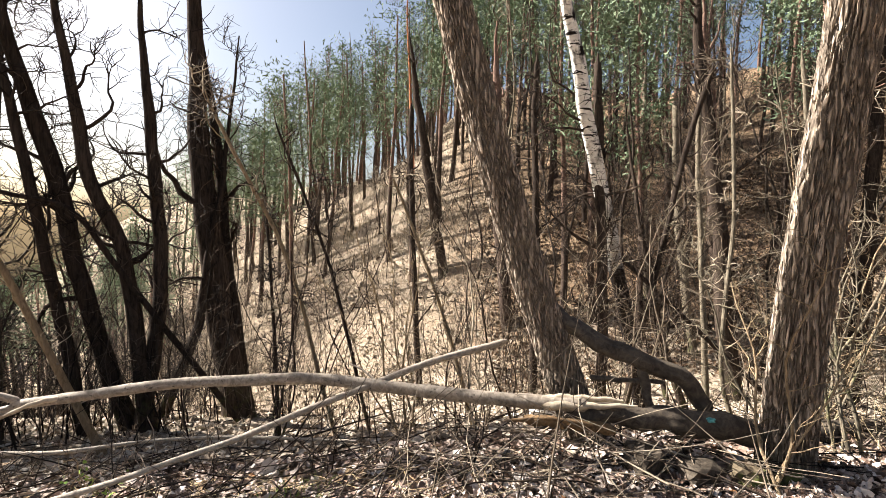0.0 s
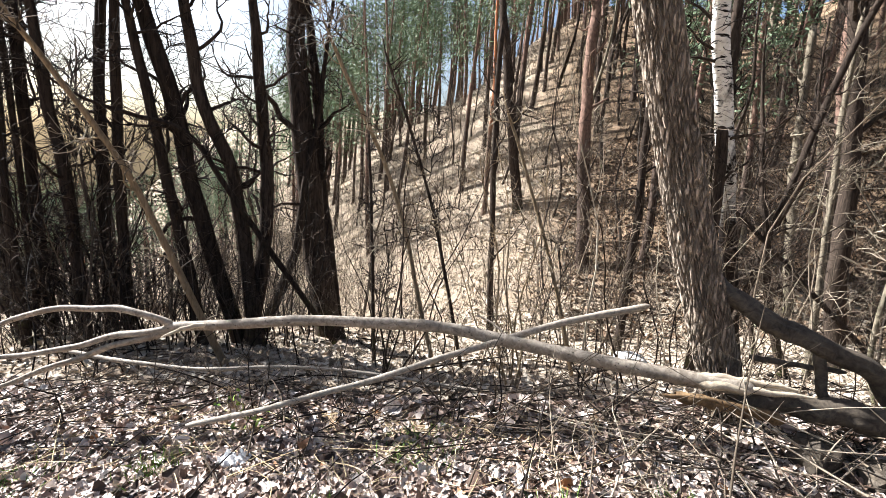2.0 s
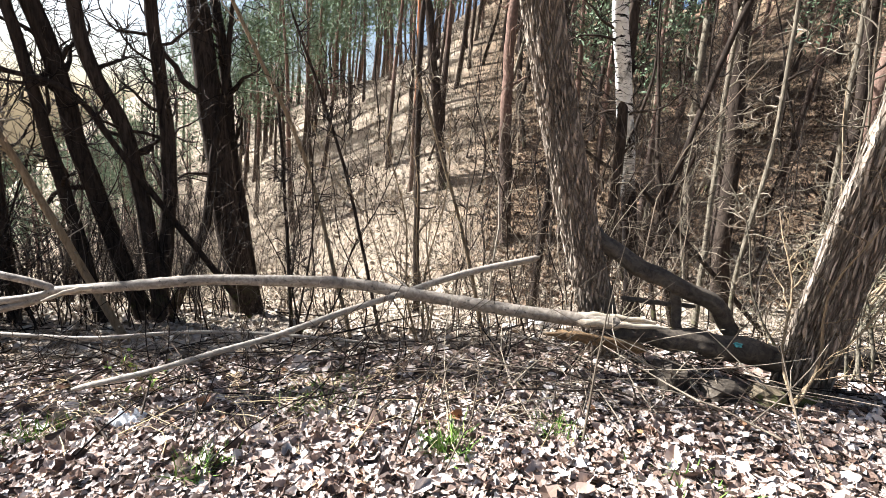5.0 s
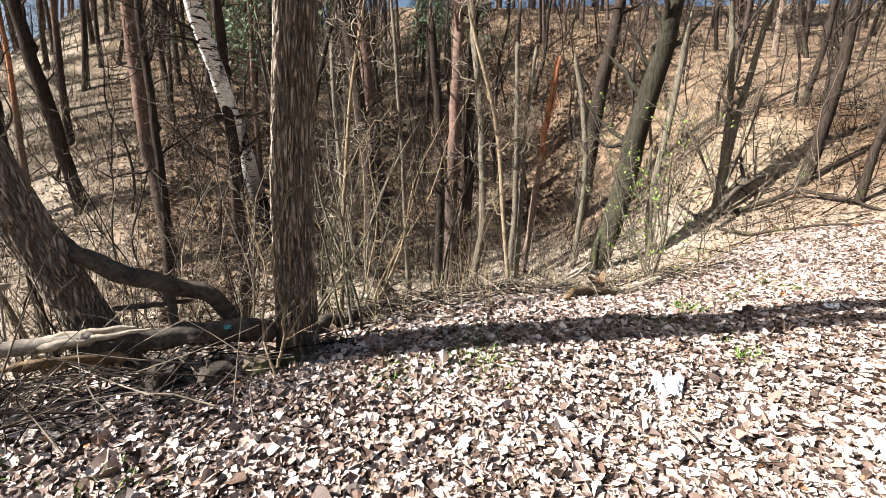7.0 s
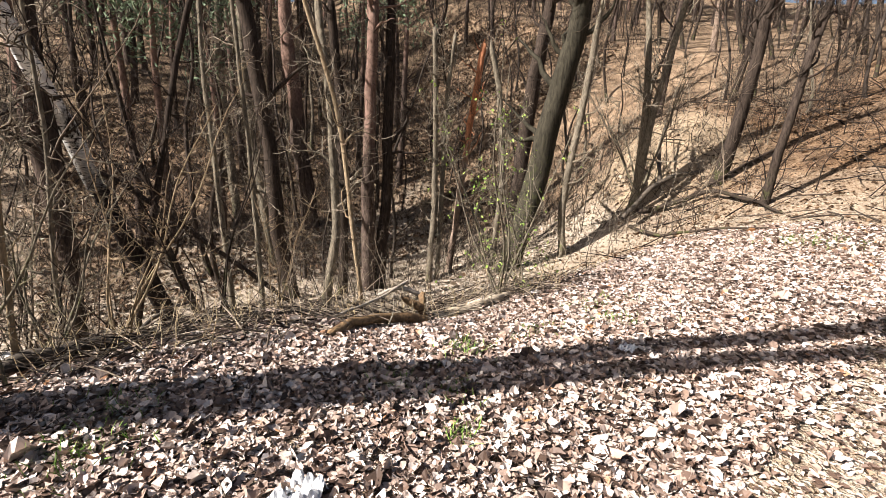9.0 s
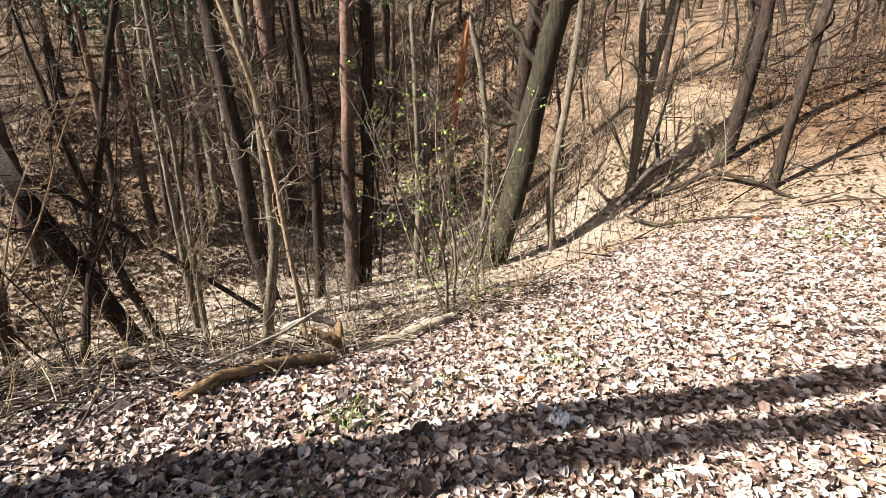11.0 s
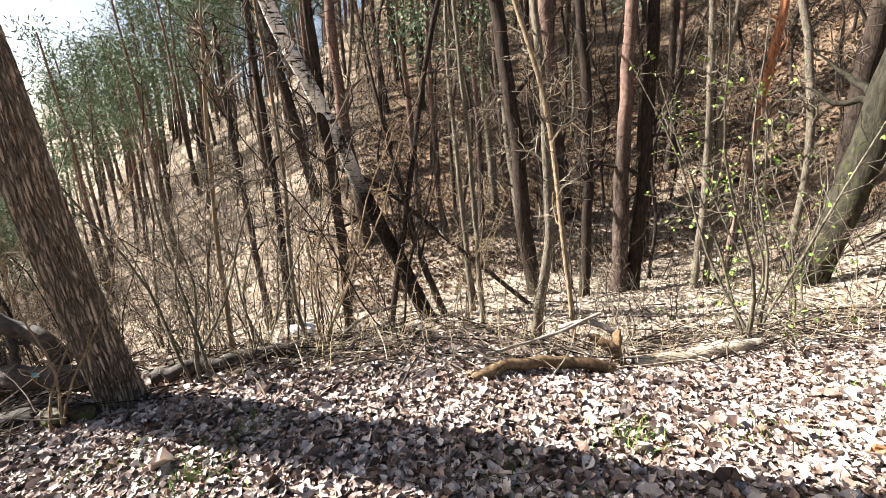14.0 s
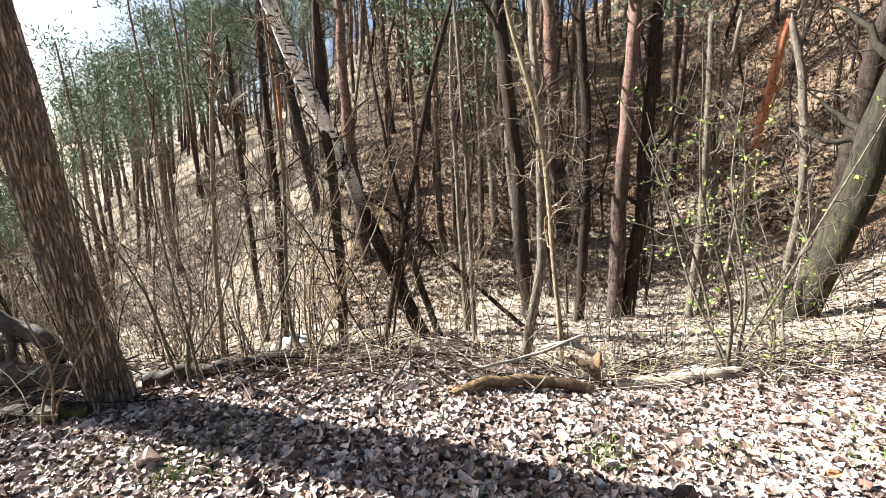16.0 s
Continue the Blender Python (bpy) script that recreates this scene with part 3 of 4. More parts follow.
tree('tan', [(2.81, 3.55, -0.23), (2.85, 3.54, 1.03), (2.94, 3.53, 2.07), (3.02, 3.49, 2.6)], 0.026, 0.015)


# ---- the two large oaks ----
def oak(points, radii, label, limbs):
    """A large oak with deeply furrowed bark; rings lie close where one walks past it."""
    low = smooth_line(points[:-1], 230)
    high = smooth_line([points[-2], points[-1]], 14)[1:]
    line = np.vstack([low, high])
    r = np.concatenate([np.linspace(radii[0], radii[1], 230), np.linspace(radii[1], radii[2], 14)[1:]])
    base = line[0].copy()
    ob = thing("oak_tree", base, label, "oak tree", "large oaks on the edge")
    part("trunk", trunk_mesh(line - base, r, BARK["oak"], 200, 0.024, 0.03, 0.4, 30), ob)
    for start, end, rr in limbs:
        a, b = np.array(start, float) - base, np.array(end, float) - base
        ln = smooth_line([a, (a + b) / 2 + [0, 0, 0.25], b], 12)
        part("limb", mesh_from("limb", *tubes(ln[None], taper(1, 12, rr, 0.02), 10), BARK["oak"]), ob)
        A, _ = sprout(ln[None], 8, 1.4, 0.2, 1.0, 0.3, 7)
        B, _ = sprout(A, 5, 0.5, 0.2, 1.0, 0.2, 4)
        part("fine_branching", mesh_from("fine_branching", *joined([tubes(A, taper(len(A), 7, 0.012, 0.004)), tubes(B, taper(len(B), 4, 0.004, 0.002))]), TWIG), ob, kind="stuff")
    return ob


oak_behind = oak([(1.22, 3.44, -0.4), (1.079, 3.404, 0.0), (0.636, 3.327, 1.2), (0.247, 3.263, 2.4), (-0.098, 3.218, 3.6), (-1.72, 2.78, 9.5)], (0.115, 0.112, 0.075),
                 "leaning oak with brown furrowed bark behind the fallen log", [((-1.4, 3.05, 8.3), (-2.9, 4.4, 10.0), 0.05), ((-1.6, 3.02, 9.0), (0.2, 4.2, 10.6), 0.05)])
oak_front = oak([(2.225, 2.99, -0.28), (2.211, 2.944, 0.0), (2.153, 2.76, 1.2), (2.16, 2.574, 2.4), (2.123, 2.354, 3.6), (1.98, 1.36, 9.5)], (0.132, 0.106, 0.075),
                "leaning oak with deeply furrowed grey bark and a mossy foot", [((2.02, 1.58, 8.2), (3.5, 2.8, 10.0), 0.05), ((1.99, 1.42, 9.1), (0.8, 2.6, 10.7), 0.05)])


def limb_thing(name, label, category, pieces, group=""):
    """A dead limb or log lying about. pieces: name, points, radii at the ends, material, sides."""
    base = np.array(pieces[0][1][0], float)
    ob = thing(name, base, label, category, group)
    for nm, pts, ra, rb, mat, sides in pieces:
        pts = np.array(pts, float)
        L = np.linalg.norm(np.diff(pts, axis=0), axis=1).sum()
        n = int(np.clip(L / 0.035, 8, 150))
        line = smooth_line(pts, n) - base
        s = np.linspace(0, 1, n)
        line += 0.18 * ra * np.stack([np.sin(s * 17 + 1), np.sin(s * 29), np.sin(s * 23 + 2)], 1)
        r = ra + (rb - ra) * s
        knots = np.zeros(n)
        for k in rng.uniform(0.05, 0.95, int(L * 3)):
            knots += (0.05 if mat is BARE_WOOD else 0.10) * np.exp(-((s - k) * L / 0.03) ** 2)
        r = r * (1 + knots)
        r[0] *= 0.55
        r[-1] *= 0.4
        rough = 0.009 if mat is OLD_BARK else 0.004 if mat in (ROTTEN, MOSSY, BARE_WOOD) else 0.0
        part(nm, trunk_mesh(line, r, mat, sides + (14 if rough else 0), rough * min(1, ra / 0.06), 0.07, 0.0, 16), ob)
    return ob


limb_thing("fallen_log", "long pale grey fallen trunk with broken forked crown, bark partly gone", "fallen log", [
    ("trunk", [(-2.78, 3.05, 0.24), (-2.26, 3.09, 0.32), (-1.76, 3.2, 0.355), (-1.27, 3.3, 0.37), (-0.77, 3.34, 0.36), (-0.28, 3.29, 0.34), (0.21, 3.17, 0.33), (0.71, 3.05, 0.345), (1.0, 2.98, 0.36)], 0.029, 0.051, LOG_BARK, 26),
    ("splinter", [(0.72, 3.06, 0.36), (0.95, 3.0, 0.39), (1.2, 2.95, 0.40)], 0.032, 0.008, BARE_WOOD, 10),
    ("splinter", [(0.7, 3.02, 0.34), (0.95, 2.95, 0.36), (1.28, 2.92, 0.38)], 0.03, 0.006, BARE_WOOD, 10),
    ("butt", [(0.86, 3.03, 0.31), (1.2, 3.0, 0.29), (1.6, 2.97, 0.27), (2.06, 2.93, 0.22)], 0.06, 0.085, OLD_BARK, 20),
    ("branch", [(-2.72, 3.06, 0.26), (-2.93, 3.0, 0.35), (-3.28, 2.92, 0.37), (-3.6, 2.84, 0.32), (-3.82, 2.78, 0.22), (-4.04, 2.72, 0.07)], 0.026, 0.013, LOG_BARK, 12),
    ("branch", [(-2.71, 3.06, 0.24), (-3.13, 2.96, 0.16), (-3.49, 2.86, 0.05), (-3.85, 2.78, -0.01), (-4.21, 2.7, -0.12)], 0.028, 0.014, LOG_BARK, 12),
    ("branch", [(-2.71, 3.06, 0.23), (-3.13, 2.95, 0.09), (-3.51, 2.86, -0.07), (-3.88, 2.77, -0.24), (-4.25, 2.68, -0.46)], 0.026, 0.012, LOG_BARK, 12),
    ("branch_stub", [(-2.45, 3.06, 0.30), (-2.58, 3.0, 0.28), (-2.68, 2.9, 0.24)], 0.018, 0.007, BARE_WOOD, 10),
])
limb_thing("dead_stick", "long thin grey stick leaning across the fallen log", "stick", [
    ("stem", [(-2.3, 2.6, -0.17), (-1.9, 2.75, -0.085), (-1.59, 2.9, -0.02), (-1.29, 3.03, 0.06), (-0.67, 3.23, 0.27), (-0.06, 3.39, 0.48), (0.55, 3.59, 0.61)], 0.016, 0.024, STICK, 12),
    ("stub", [(-0.4, 3.3, 0.37), (-0.55, 3.42, 0.43), (-0.66, 3.48, 0.44)], 0.010, 0.005, STICK, 8)])
limb_thing("broken_limb", "thick broken oak limb with flaking bark resting on debris", "broken limb", [
    ("limb", [(0.76, 3.46, 0.95), (0.9, 3.38, 0.83), (1.06, 3.3, 0.73), (1.25, 3.22, 0.64), (1.5, 3.17, 0.56), (1.68, 3.12, 0.46), (1.82, 3.08, 0.3)], 0.06, 0.052, OLD_BARK, 20),
    ("branch", [(1.4, 3.18, 0.58), (1.42, 3.14, 0.4), (1.44, 3.08, 0.22)], 0.03, 0.022, OLD_BARK, 14),
    ("branch", [(1.08, 3.28, 0.44), (1.28, 3.2, 0.45), (1.55, 3.15, 0.46)], 0.018, 0.013, OLD_BARK, 10)])
limb_thing("rotten_log", "crumbling orange-brown rotten log under the fallen trunk", "rotten log", [
    ("log", [(0.58, 3.0, 0.25), (0.8, 2.97, 0.245), (1.0, 2.94, 0.235), (1.15, 2.92, 0.22)], 0.03, 0.036, ROTTEN, 16),
    ("splinter", [(0.5, 3.0, 0.24), (0.75, 2.96, 0.27), (1.0, 2.9, 0.26)], 0.012, 0.02, ROTTEN, 8)])


def chunk(name, at, size, turn, mat, label, category, bumps=0.12, seed=1):
    """A rounded, broken block or stone."""
    bm = bmesh.new()
    bmesh.ops.create_icosphere(bm, subdivisions=3, radius=1.0)
    for v in bm.verts:
        p = v.co.copy()
        box = max(abs(p.x), abs(p.y), abs(p.z))
        q = p.lerp(p / box, 0.55)
        v.co = q * (1 + bumps * noise.noise(p * 1.7 + Vector((seed, 0, 0))) + bumps * 0.6 * noise.noise(p * 4.5 + Vector((0, seed, 0))))
        v.co.x, v.co.y, v.co.z = v.co.x * size[0], v.co.y * size[1], v.co.z * size[2]
    me = bpy.data.meshes.new(name)
    bm.to_mesh(me)
    bm.free()
    me.materials.append(mat)
    ob = new(name, me)
    gz = float(ground_z(at[0], at[1])) if len(at) == 2 else at[2]
    ob.matrix_world = pose(at[0], at[1], gz + size[2] * 0.55, *turn)
    return tagged(ob, label, category)


chunk("wood_block", (1.6, 2.78), (0.13, 0.09, 0.075), (0, 4, 12), OLD_BARK, "weathered sawn wood block lying in debris", "wood block", 0.18, 3)
chunk("wood_block", (1.87, 2.76), (0.10, 0.08, 0.08), (5, 0, -20), MOSSY, "mossy wood block at the foot of the oak", "wood block", 0.25, 8)
chunk("old_stump", (1.3, 2.86), (0.10, 0.10, 0.11), (0, 0, 30), OLD_BARK, "small dark decayed stump under sticks", "stump", 0.3, 4)
chunk("moss_cushion", (2.06, 2.78), (0.10, 0.07, 0.07), (0, 0, 0), BARK["moss"], "green moss cushion on the oak's foot", "moss", 0.3, 5)
chunk("boulder", (2.08, 9.3), (0.30, 0.24, 0.20), (0, 8, 20), ROCK, "pale round boulder on the ravine slope", "boulder", 0.15, 6)
chunk("stone", (1.45, 9.4), (0.13, 0.10, 0.07), (0, 0, 50), ROCK, "small pale stone beside the boulder", "stone", 0.2, 7)
chunk("plastic_scrap", (1.72, 2.9, 0.3), (0.025, 0.018, 0.015), (0, 10, 30), TEAL, "small scrap of teal plastic in debris", "litter", 0.5, 9)


def paper(at, size, turn, label):
    """A crumpled sheet: a fine grid folded by noise."""
    n = 15
    u = np.linspace(-0.5, 0.5, n)
    X, Y = np.meshgrid(u, u)
    Z = np.array([[abs(noise.noise((x * 4 + at[0], y * 4, 1))) + 0.4 * abs(noise.noise((x * 10, y * 10 + at[1], 4))) for x in u] for y in u])
    X = X + 0.18 * np.sin(Y * 7 + at[0]) * (0.5 - np.abs(Y))
    i = np.arange(n * n).reshape(n, n)
    Q = np.stack([i[:-1, :-1], i[:-1, 1:], i[1:, 1:], i[1:, :-1]], -1).reshape(-1, 4)
    ob = new("crumpled_paper", mesh_from("crumpled_paper", np.stack([X * size, Y * size * 0.75, Z * size * 0.5], -1), Q, PAPER, False))
    ob.matrix_world = pose(at[0], at[1], float(ground_z(*at)) + 0.02, 0, 0, turn)
    m = ob.modifiers.new("thick", "SOLIDIFY")
    m.thickness = 0.002
    return tagged(ob, label, "paper")


paper((3.88, 0.97), 0.24, 25, "crumpled white paper lying on dry leaves")
paper((4.18, -0.04), 0.20, 100, "crumpled white paper sheet lying on the path")
paper((6.35, 0.86), 0.14, 10, "small white paper scrap among dry leaves")
paper((7.8, 3.0), 0.13, 60, "white paper scrap by the broken bush")
paper((-1.95, 2.55), 0.17, 10, "flat white paper scrap in dry leaves")

# ---- dead wood by the broken stump ----
def lying(points, lift=0.05):
    return [(x, y, float(ground_z(x, y)) + lift + dz) for x, y, dz in points]


limb_thing("broken_stump", "splintered standing stump of bright orange-brown wood", "stump", [
    ("stem", [(6.14, 2.98, -0.42), (6.11, 3.04, -0.19), (6.08, 3.08, -0.02), (6.12, 3.1, 0.11)], 0.055, 0.032, ROTTEN, 12),
    ("splinter", [(6.08, 3.06, -0.06), (5.93, 3.1, 0.03), (5.86, 3.12, 0.08)], 0.05, 0.022, ROTTEN, 10),
    ("top", [(6.12, 3.12, 0.06), (5.88, 3.2, 0.16), (5.64, 3.26, 0.1)], 0.026, 0.02, STICK, 10)])
limb_thing("peeled_log", "straight peeled pale log lying on leaves", "log", [
    ("log", lying([(6.2, 3.02, 0.0), (6.6, 3.04, 0.02), (7.05, 3.05, 0.03), (7.42, 3.06, 0.03)]), 0.05, 0.046, BARE_WOOD, 16)])
limb_thing("curved_log", "curved orange-brown rotting log on the ground", "log", [
    ("log", lying([(4.75, 2.52, -0.02), (5.02, 2.66, 0.03), (5.38, 2.78, 0.05), (5.68, 2.8, 0.05), (5.95, 2.78, 0.02)], 0.04), 0.036, 0.048, ROTTEN, 14),
    ("stub", lying([(5.02, 2.66, 0.03), (4.93, 2.57, 0.0)], 0.04), 0.03, 0.02, ROTTEN, 8)])
limb_thing("grey_branch", "thin bent grey branch lying over brushwood", "branch", [
    ("stem", lying([(4.9, 2.85, 0.02), (5.25, 3.0, 0.1), (5.6, 3.1, 0.22), (5.85, 3.18, 0.34), (6.0, 3.2, 0.42)]), 0.013, 0.016, STICK, 8)])
limb_thing("rotten_log", "dark rotting log lying against the oak's foot", "rotten log", [
    ("log", lying([(2.28, 3.2, 0.02), (2.65, 3.32, 0.03), (3.05, 3.5, 0.04), (3.45, 3.65, 0.04)]), 0.075, 0.055, OLD_BARK, 16)])
limb_thing("low_branch", "fallen dark branch lying along the slope edge", "branch", [
    ("stem", [(2.5, 4.15, -0.25), (3.1, 4.3, -0.28), (3.7, 4.6, -0.35), (4.2, 4.8, -0.38)], 0.035, 0.03, OLD_BARK, 10),
    ("fork", [(3.6, 4.55, -0.33), (3.9, 4.75, -0.2), (4.3, 5.0, -0.2)], 0.02, 0.012, OLD_BARK, 8)])
limb_thing("low_branch", "rotting branch lying on leaves near the slope edge", "branch", [
    ("stem", [(3.2, 3.7, -0.1), (3.9, 3.85, -0.12), (4.5, 4.0, -0.18)], 0.03, 0.03, MOSSY, 10)])
limb_thing("low_branch", "thin fallen branch lying behind the log", "branch", [
    ("stem", [(-4.2, 3.5, -0.3), (-3.0, 3.45, -0.28), (-1.9, 3.7, -0.25), (-0.6, 3.6, -0.2)], 0.018, 0.012, STICK, 8)])
limb_thing("low_branch", "dead branch fallen across the mound in the ravine", "branch", [
    ("stem", [(15.2, 6.2, -0.1), (16.4, 5.9, 0.9), (17.8, 5.6, 1.2), (19.0, 5.0, 1.3)], 0.07, 0.04, OLD_BARK, 10),
    ("fork", [(16.4, 5.9, 0.9), (17.5, 6.6, 1.9), (18.5, 7.0, 2.6)], 0.05, 0.02, OLD_BARK, 8)])

# ---- trees added to the dark clump to shade the ground by the log ----
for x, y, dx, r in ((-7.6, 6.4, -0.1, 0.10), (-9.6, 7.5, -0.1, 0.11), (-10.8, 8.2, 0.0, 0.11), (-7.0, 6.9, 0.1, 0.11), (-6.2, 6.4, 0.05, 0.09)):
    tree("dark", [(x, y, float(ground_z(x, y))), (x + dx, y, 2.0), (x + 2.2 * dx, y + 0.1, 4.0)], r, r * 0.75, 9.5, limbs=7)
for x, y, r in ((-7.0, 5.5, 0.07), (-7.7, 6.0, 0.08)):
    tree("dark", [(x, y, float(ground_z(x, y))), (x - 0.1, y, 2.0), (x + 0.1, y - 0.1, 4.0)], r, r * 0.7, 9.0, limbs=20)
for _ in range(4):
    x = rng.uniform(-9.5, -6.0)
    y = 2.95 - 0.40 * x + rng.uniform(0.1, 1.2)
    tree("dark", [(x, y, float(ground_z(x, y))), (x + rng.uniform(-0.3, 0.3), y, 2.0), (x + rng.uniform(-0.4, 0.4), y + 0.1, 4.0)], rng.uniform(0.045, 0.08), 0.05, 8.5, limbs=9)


# ---- the wood on the far slopes ----
def wood_tree(kind, height, r, lean, limbs, crown=0):
    """One tree of the far wood, to be copied: a thin bare trunk with short branches, or a pine with its crown."""
    n = 26
    s = np.linspace(0, 1, n)
    k = rng.uniform(0, 6)
    w = 0.06 if "pine" in kind else 0.2
    line = np.stack([lean * height * s ** 1.3 + w * np.sin(s * 7 + k) + 0.4 * w * np.sin(s * 19 + 2 * k), w * np.sin(s * 9 + 2 * k), -0.2 + s * (height + 0.2)], 1)
    name = {"pine": "pine_tree", "redpine": "pine_tree"}.get(kind, "tree")
    lab = "tall pine with green crown on the far slope" if crown else {"pale": "slim pale bare tree in the far wood", "dark": "slim dark bare tree in the far wood", "grey": "slim grey-brown bare tree in the far wood", "pine": "straight brown pine trunk in the far wood", "redpine": "orange pine trunk in the far wood"}[kind]
    ob = thing(name, (0, 0, 0), lab, "pine tree" if name == "pine_tree" else "tree", "trees of the far wood")
    part("trunk", trunk_mesh(line, r * (1 - 0.75 * s), BARK[kind], 9, 0, 0.05, 0.3), ob)
    A, u = sprout(line[None], limbs + 12, height * 0.19, 0.08, 0.98, 0.15, 6, 0.18, 1.0, 0.1)
    ra = r * 0.3 * (1.1 - u)
    for i in range(min(limbs, 4)):
        part("branch", mesh_from("branch", *tubes(A[i:i + 1], taper(1, 6, ra[i], 0.006), 5), BARK[kind]), ob)
    B, _ = sprout(A, 5, height * 0.07, 0.2, 1.0, 0.2, 4, 0.14)
    C, _ = sprout(B, 3, height * 0.035, 0.2, 1.0, 0.2, 3, 0.14)
    part("fine_branching", mesh_from("fine_branching", *joined([tubes(A[4:], taper(len(A) - 4, 6, 0.018, 0.006)), tubes(B, taper(len(B), 4, 0.008, 0.004)), tubes(C, taper(len(C), 3, 0.005, 0.003))]), TWIGS_OF[kind]), ob, kind="stuff")
    if crown:
        W, _ = sprout(line[None], 46, height * 0.20, 0.42, 1.0, 0.15, 5, 0.1, 1.1, 0.1)
        tip = W[:, 1:].reshape(-1, 3)
        at = np.repeat(tip, crown, 0) + rng.normal(size=(len(tip) * crown, 3)) * height * 0.022
        part("crown", blades(at, 0.30, 0.07, NEEDLE, "crown", 1.0), ob, "dark green needle clumps")
    return ob


def blades(at, length, width, mat, name, flop=0.4):
    """Narrow leaf blades at the given points, each a bent strip of two quads."""
    n = len(at)
    d = rng.normal(size=(n, 3)) * flop
    d[:, 2] += 1.0 - 0.6 * flop
    d /= np.linalg.norm(d, axis=1, keepdims=True)
    side = np.cross(d, rng.normal(size=(n, 3)))
    side /= np.linalg.norm(side, axis=1, keepdims=True)
    L = (length * rng.uniform(0.5, 1.2, n))[:, None]
    w = (width * rng.uniform(0.6, 1.2, n))[:, None]
    out = np.cross(side, d)
    p0, p1 = at, at + d * L * 0.55
    p2 = at + d * L + out * L * 0.25
    V = np.stack([p0 - side * w * 0.4, p0 + side * w * 0.4, p1 - side * w * 0.5, p1 + side * w * 0.5, p2 - side * w * 0.12, p2 + side * w * 0.12], 1)
    b = np.arange(n)[:, None] * 6
    Q = np.concatenate([b + np.array([[0, 1, 3, 2]]), b + np.array([[2, 3, 5, 4]])])
    return mesh_from(name, V, Q, mat)


def far_wood():
    kinds = [wood_tree("dark", 13, 0.11, 0.02, 12), wood_tree("grey", 11, 0.075, -0.05, 12), wood_tree("grey", 9, 0.05, 0.16, 12), wood_tree("pine", 15, 0.14, 0.01, 9),
             wood_tree("pale", 8, 0.055, 0.14, 14), wood_tree("pale", 11, 0.09, -0.03, 12), wood_tree("redpine", 15, 0.14, 0.03, 8), wood_tree("dark", 9, 0.08, -0.22, 14)]
    crowned = [wood_tree("pine", 17, 0.19, 0.0, 8, 7), wood_tree("pine", 14, 0.16, 0.02, 8, 7)]
    spots = []
    taken = [(o.location.x, o.location.y) for o in scene.collection.objects if o.parent is None and o.name.split(".")[0] in ("tree", "pine_tree", "birch_tree")]
    tries = 0
    while len(spots) < 300 and tries < 14000:
        tries += 1
        x, y = rng.uniform(-34, 44), rng.uniform(12.5, 46)
        if x > 18 and rng.random() < 0.75:
            y = rng.uniform(3, 20)
        gap = 1.35 if x > 0 else 1.9
        if x < 6 and y < 17.5 or np.hypot(x - 19.5, y - 7.5) < 3.5 or -24 < x < 1 and y < 27:
            continue
        if min(np.hypot(x - a, y - b) for a, b in spots + taken) < gap:
            continue
        spots.append((x, y))
    for _ in range(10):
        spots.append((rng.uniform(-17, -6.5), rng.uniform(12.5, 25)))
    used = set()
    for x, y in spots:
        left = x < -6
        pick = kinds[rng.choice(8, p=[0.24, 0.20, 0.20, 0.10, 0.05, 0.03, 0.02, 0.16])]
        if left and y > 30 and rng.random() < 0.2 or np.hypot(x, y) > 43 or y > (30 if x < 0 else 37) and rng.random() < 0.7 or x > 4 and y > 19 and rng.random() < 0.40:
            pick = crowned[rng.integers(2)]
        if left and y < 26:
            pick = kinds[rng.integers(3)]
        m = pose(x, y, float(ground_z(x, y)), rng.normal() * 2.5, rng.normal() * 2.5, rng.uniform(0, 360)) @ Matrix.Scale(rng.uniform(0.75, 1.2) * (0.7 if x < -0.5 * y else 1.0), 4)
        if pick in used:
            copy_thing(pick, m)
        else:
            used.add(pick)
            pick.matrix_basis = m
    for k in kinds + crowned:
        if k not in used:
            k.matrix_basis = pose(-20, 30, float(ground_z(-20, 30)))


def distant_pines():
    """The pine wood beyond the crest, too far off to be told apart."""
    a = np.concatenate([rng.uniform(-0.4, 1.75, 130), rng.uniform(-1.0, 0.12, 160)])
    d = np.concatenate([rng.uniform(46, 64, 130), rng.uniform(52, 70, 160)])
    x, y = d * np.sin(a), d * np.cos(a)
    tall = rng.uniform(12, 18, len(a)) * np.where(a < -0.5, 0.8, 1.0)
    s = np.linspace(0, 1, 7)
    P = np.stack([x[:, None] + 0.3 * np.sin(s * 5 + a[:, None] * 40), y[:, None] + 0.0 * s, ground_z(x, y)[:, None] - 0.3 + tall[:, None] * s], -1)
    A, _ = sprout(P, 22, 2.6, 0.35, 1.0, 0.12, 5, 0.12, 1.1, 0.1)
    sets = [tubes(P, taper(len(P), 7, 0.17, 0.03), 6), tubes(A, taper(len(A), 5, 0.03, 0.008))]
    tagged(new("distant_wood", mesh_from("distant_wood", *joined(sets), BARK["pine"])), "distant brown pine trunks beyond the crest", "wood", kind="stuff")
    tip = np.repeat(A[:, 1:].reshape(-1, 3), 4, 0)
    tip = tip + rng.normal(size=tip.shape) * 0.38
    tagged(new("distant_foliage", blades(tip, 0.42, 0.10, NEEDLE, "distant_foliage", 1.0)), "distant grey-green pine crowns beyond the crest", "foliage", kind="stuff")


far_wood()
distant_pines()


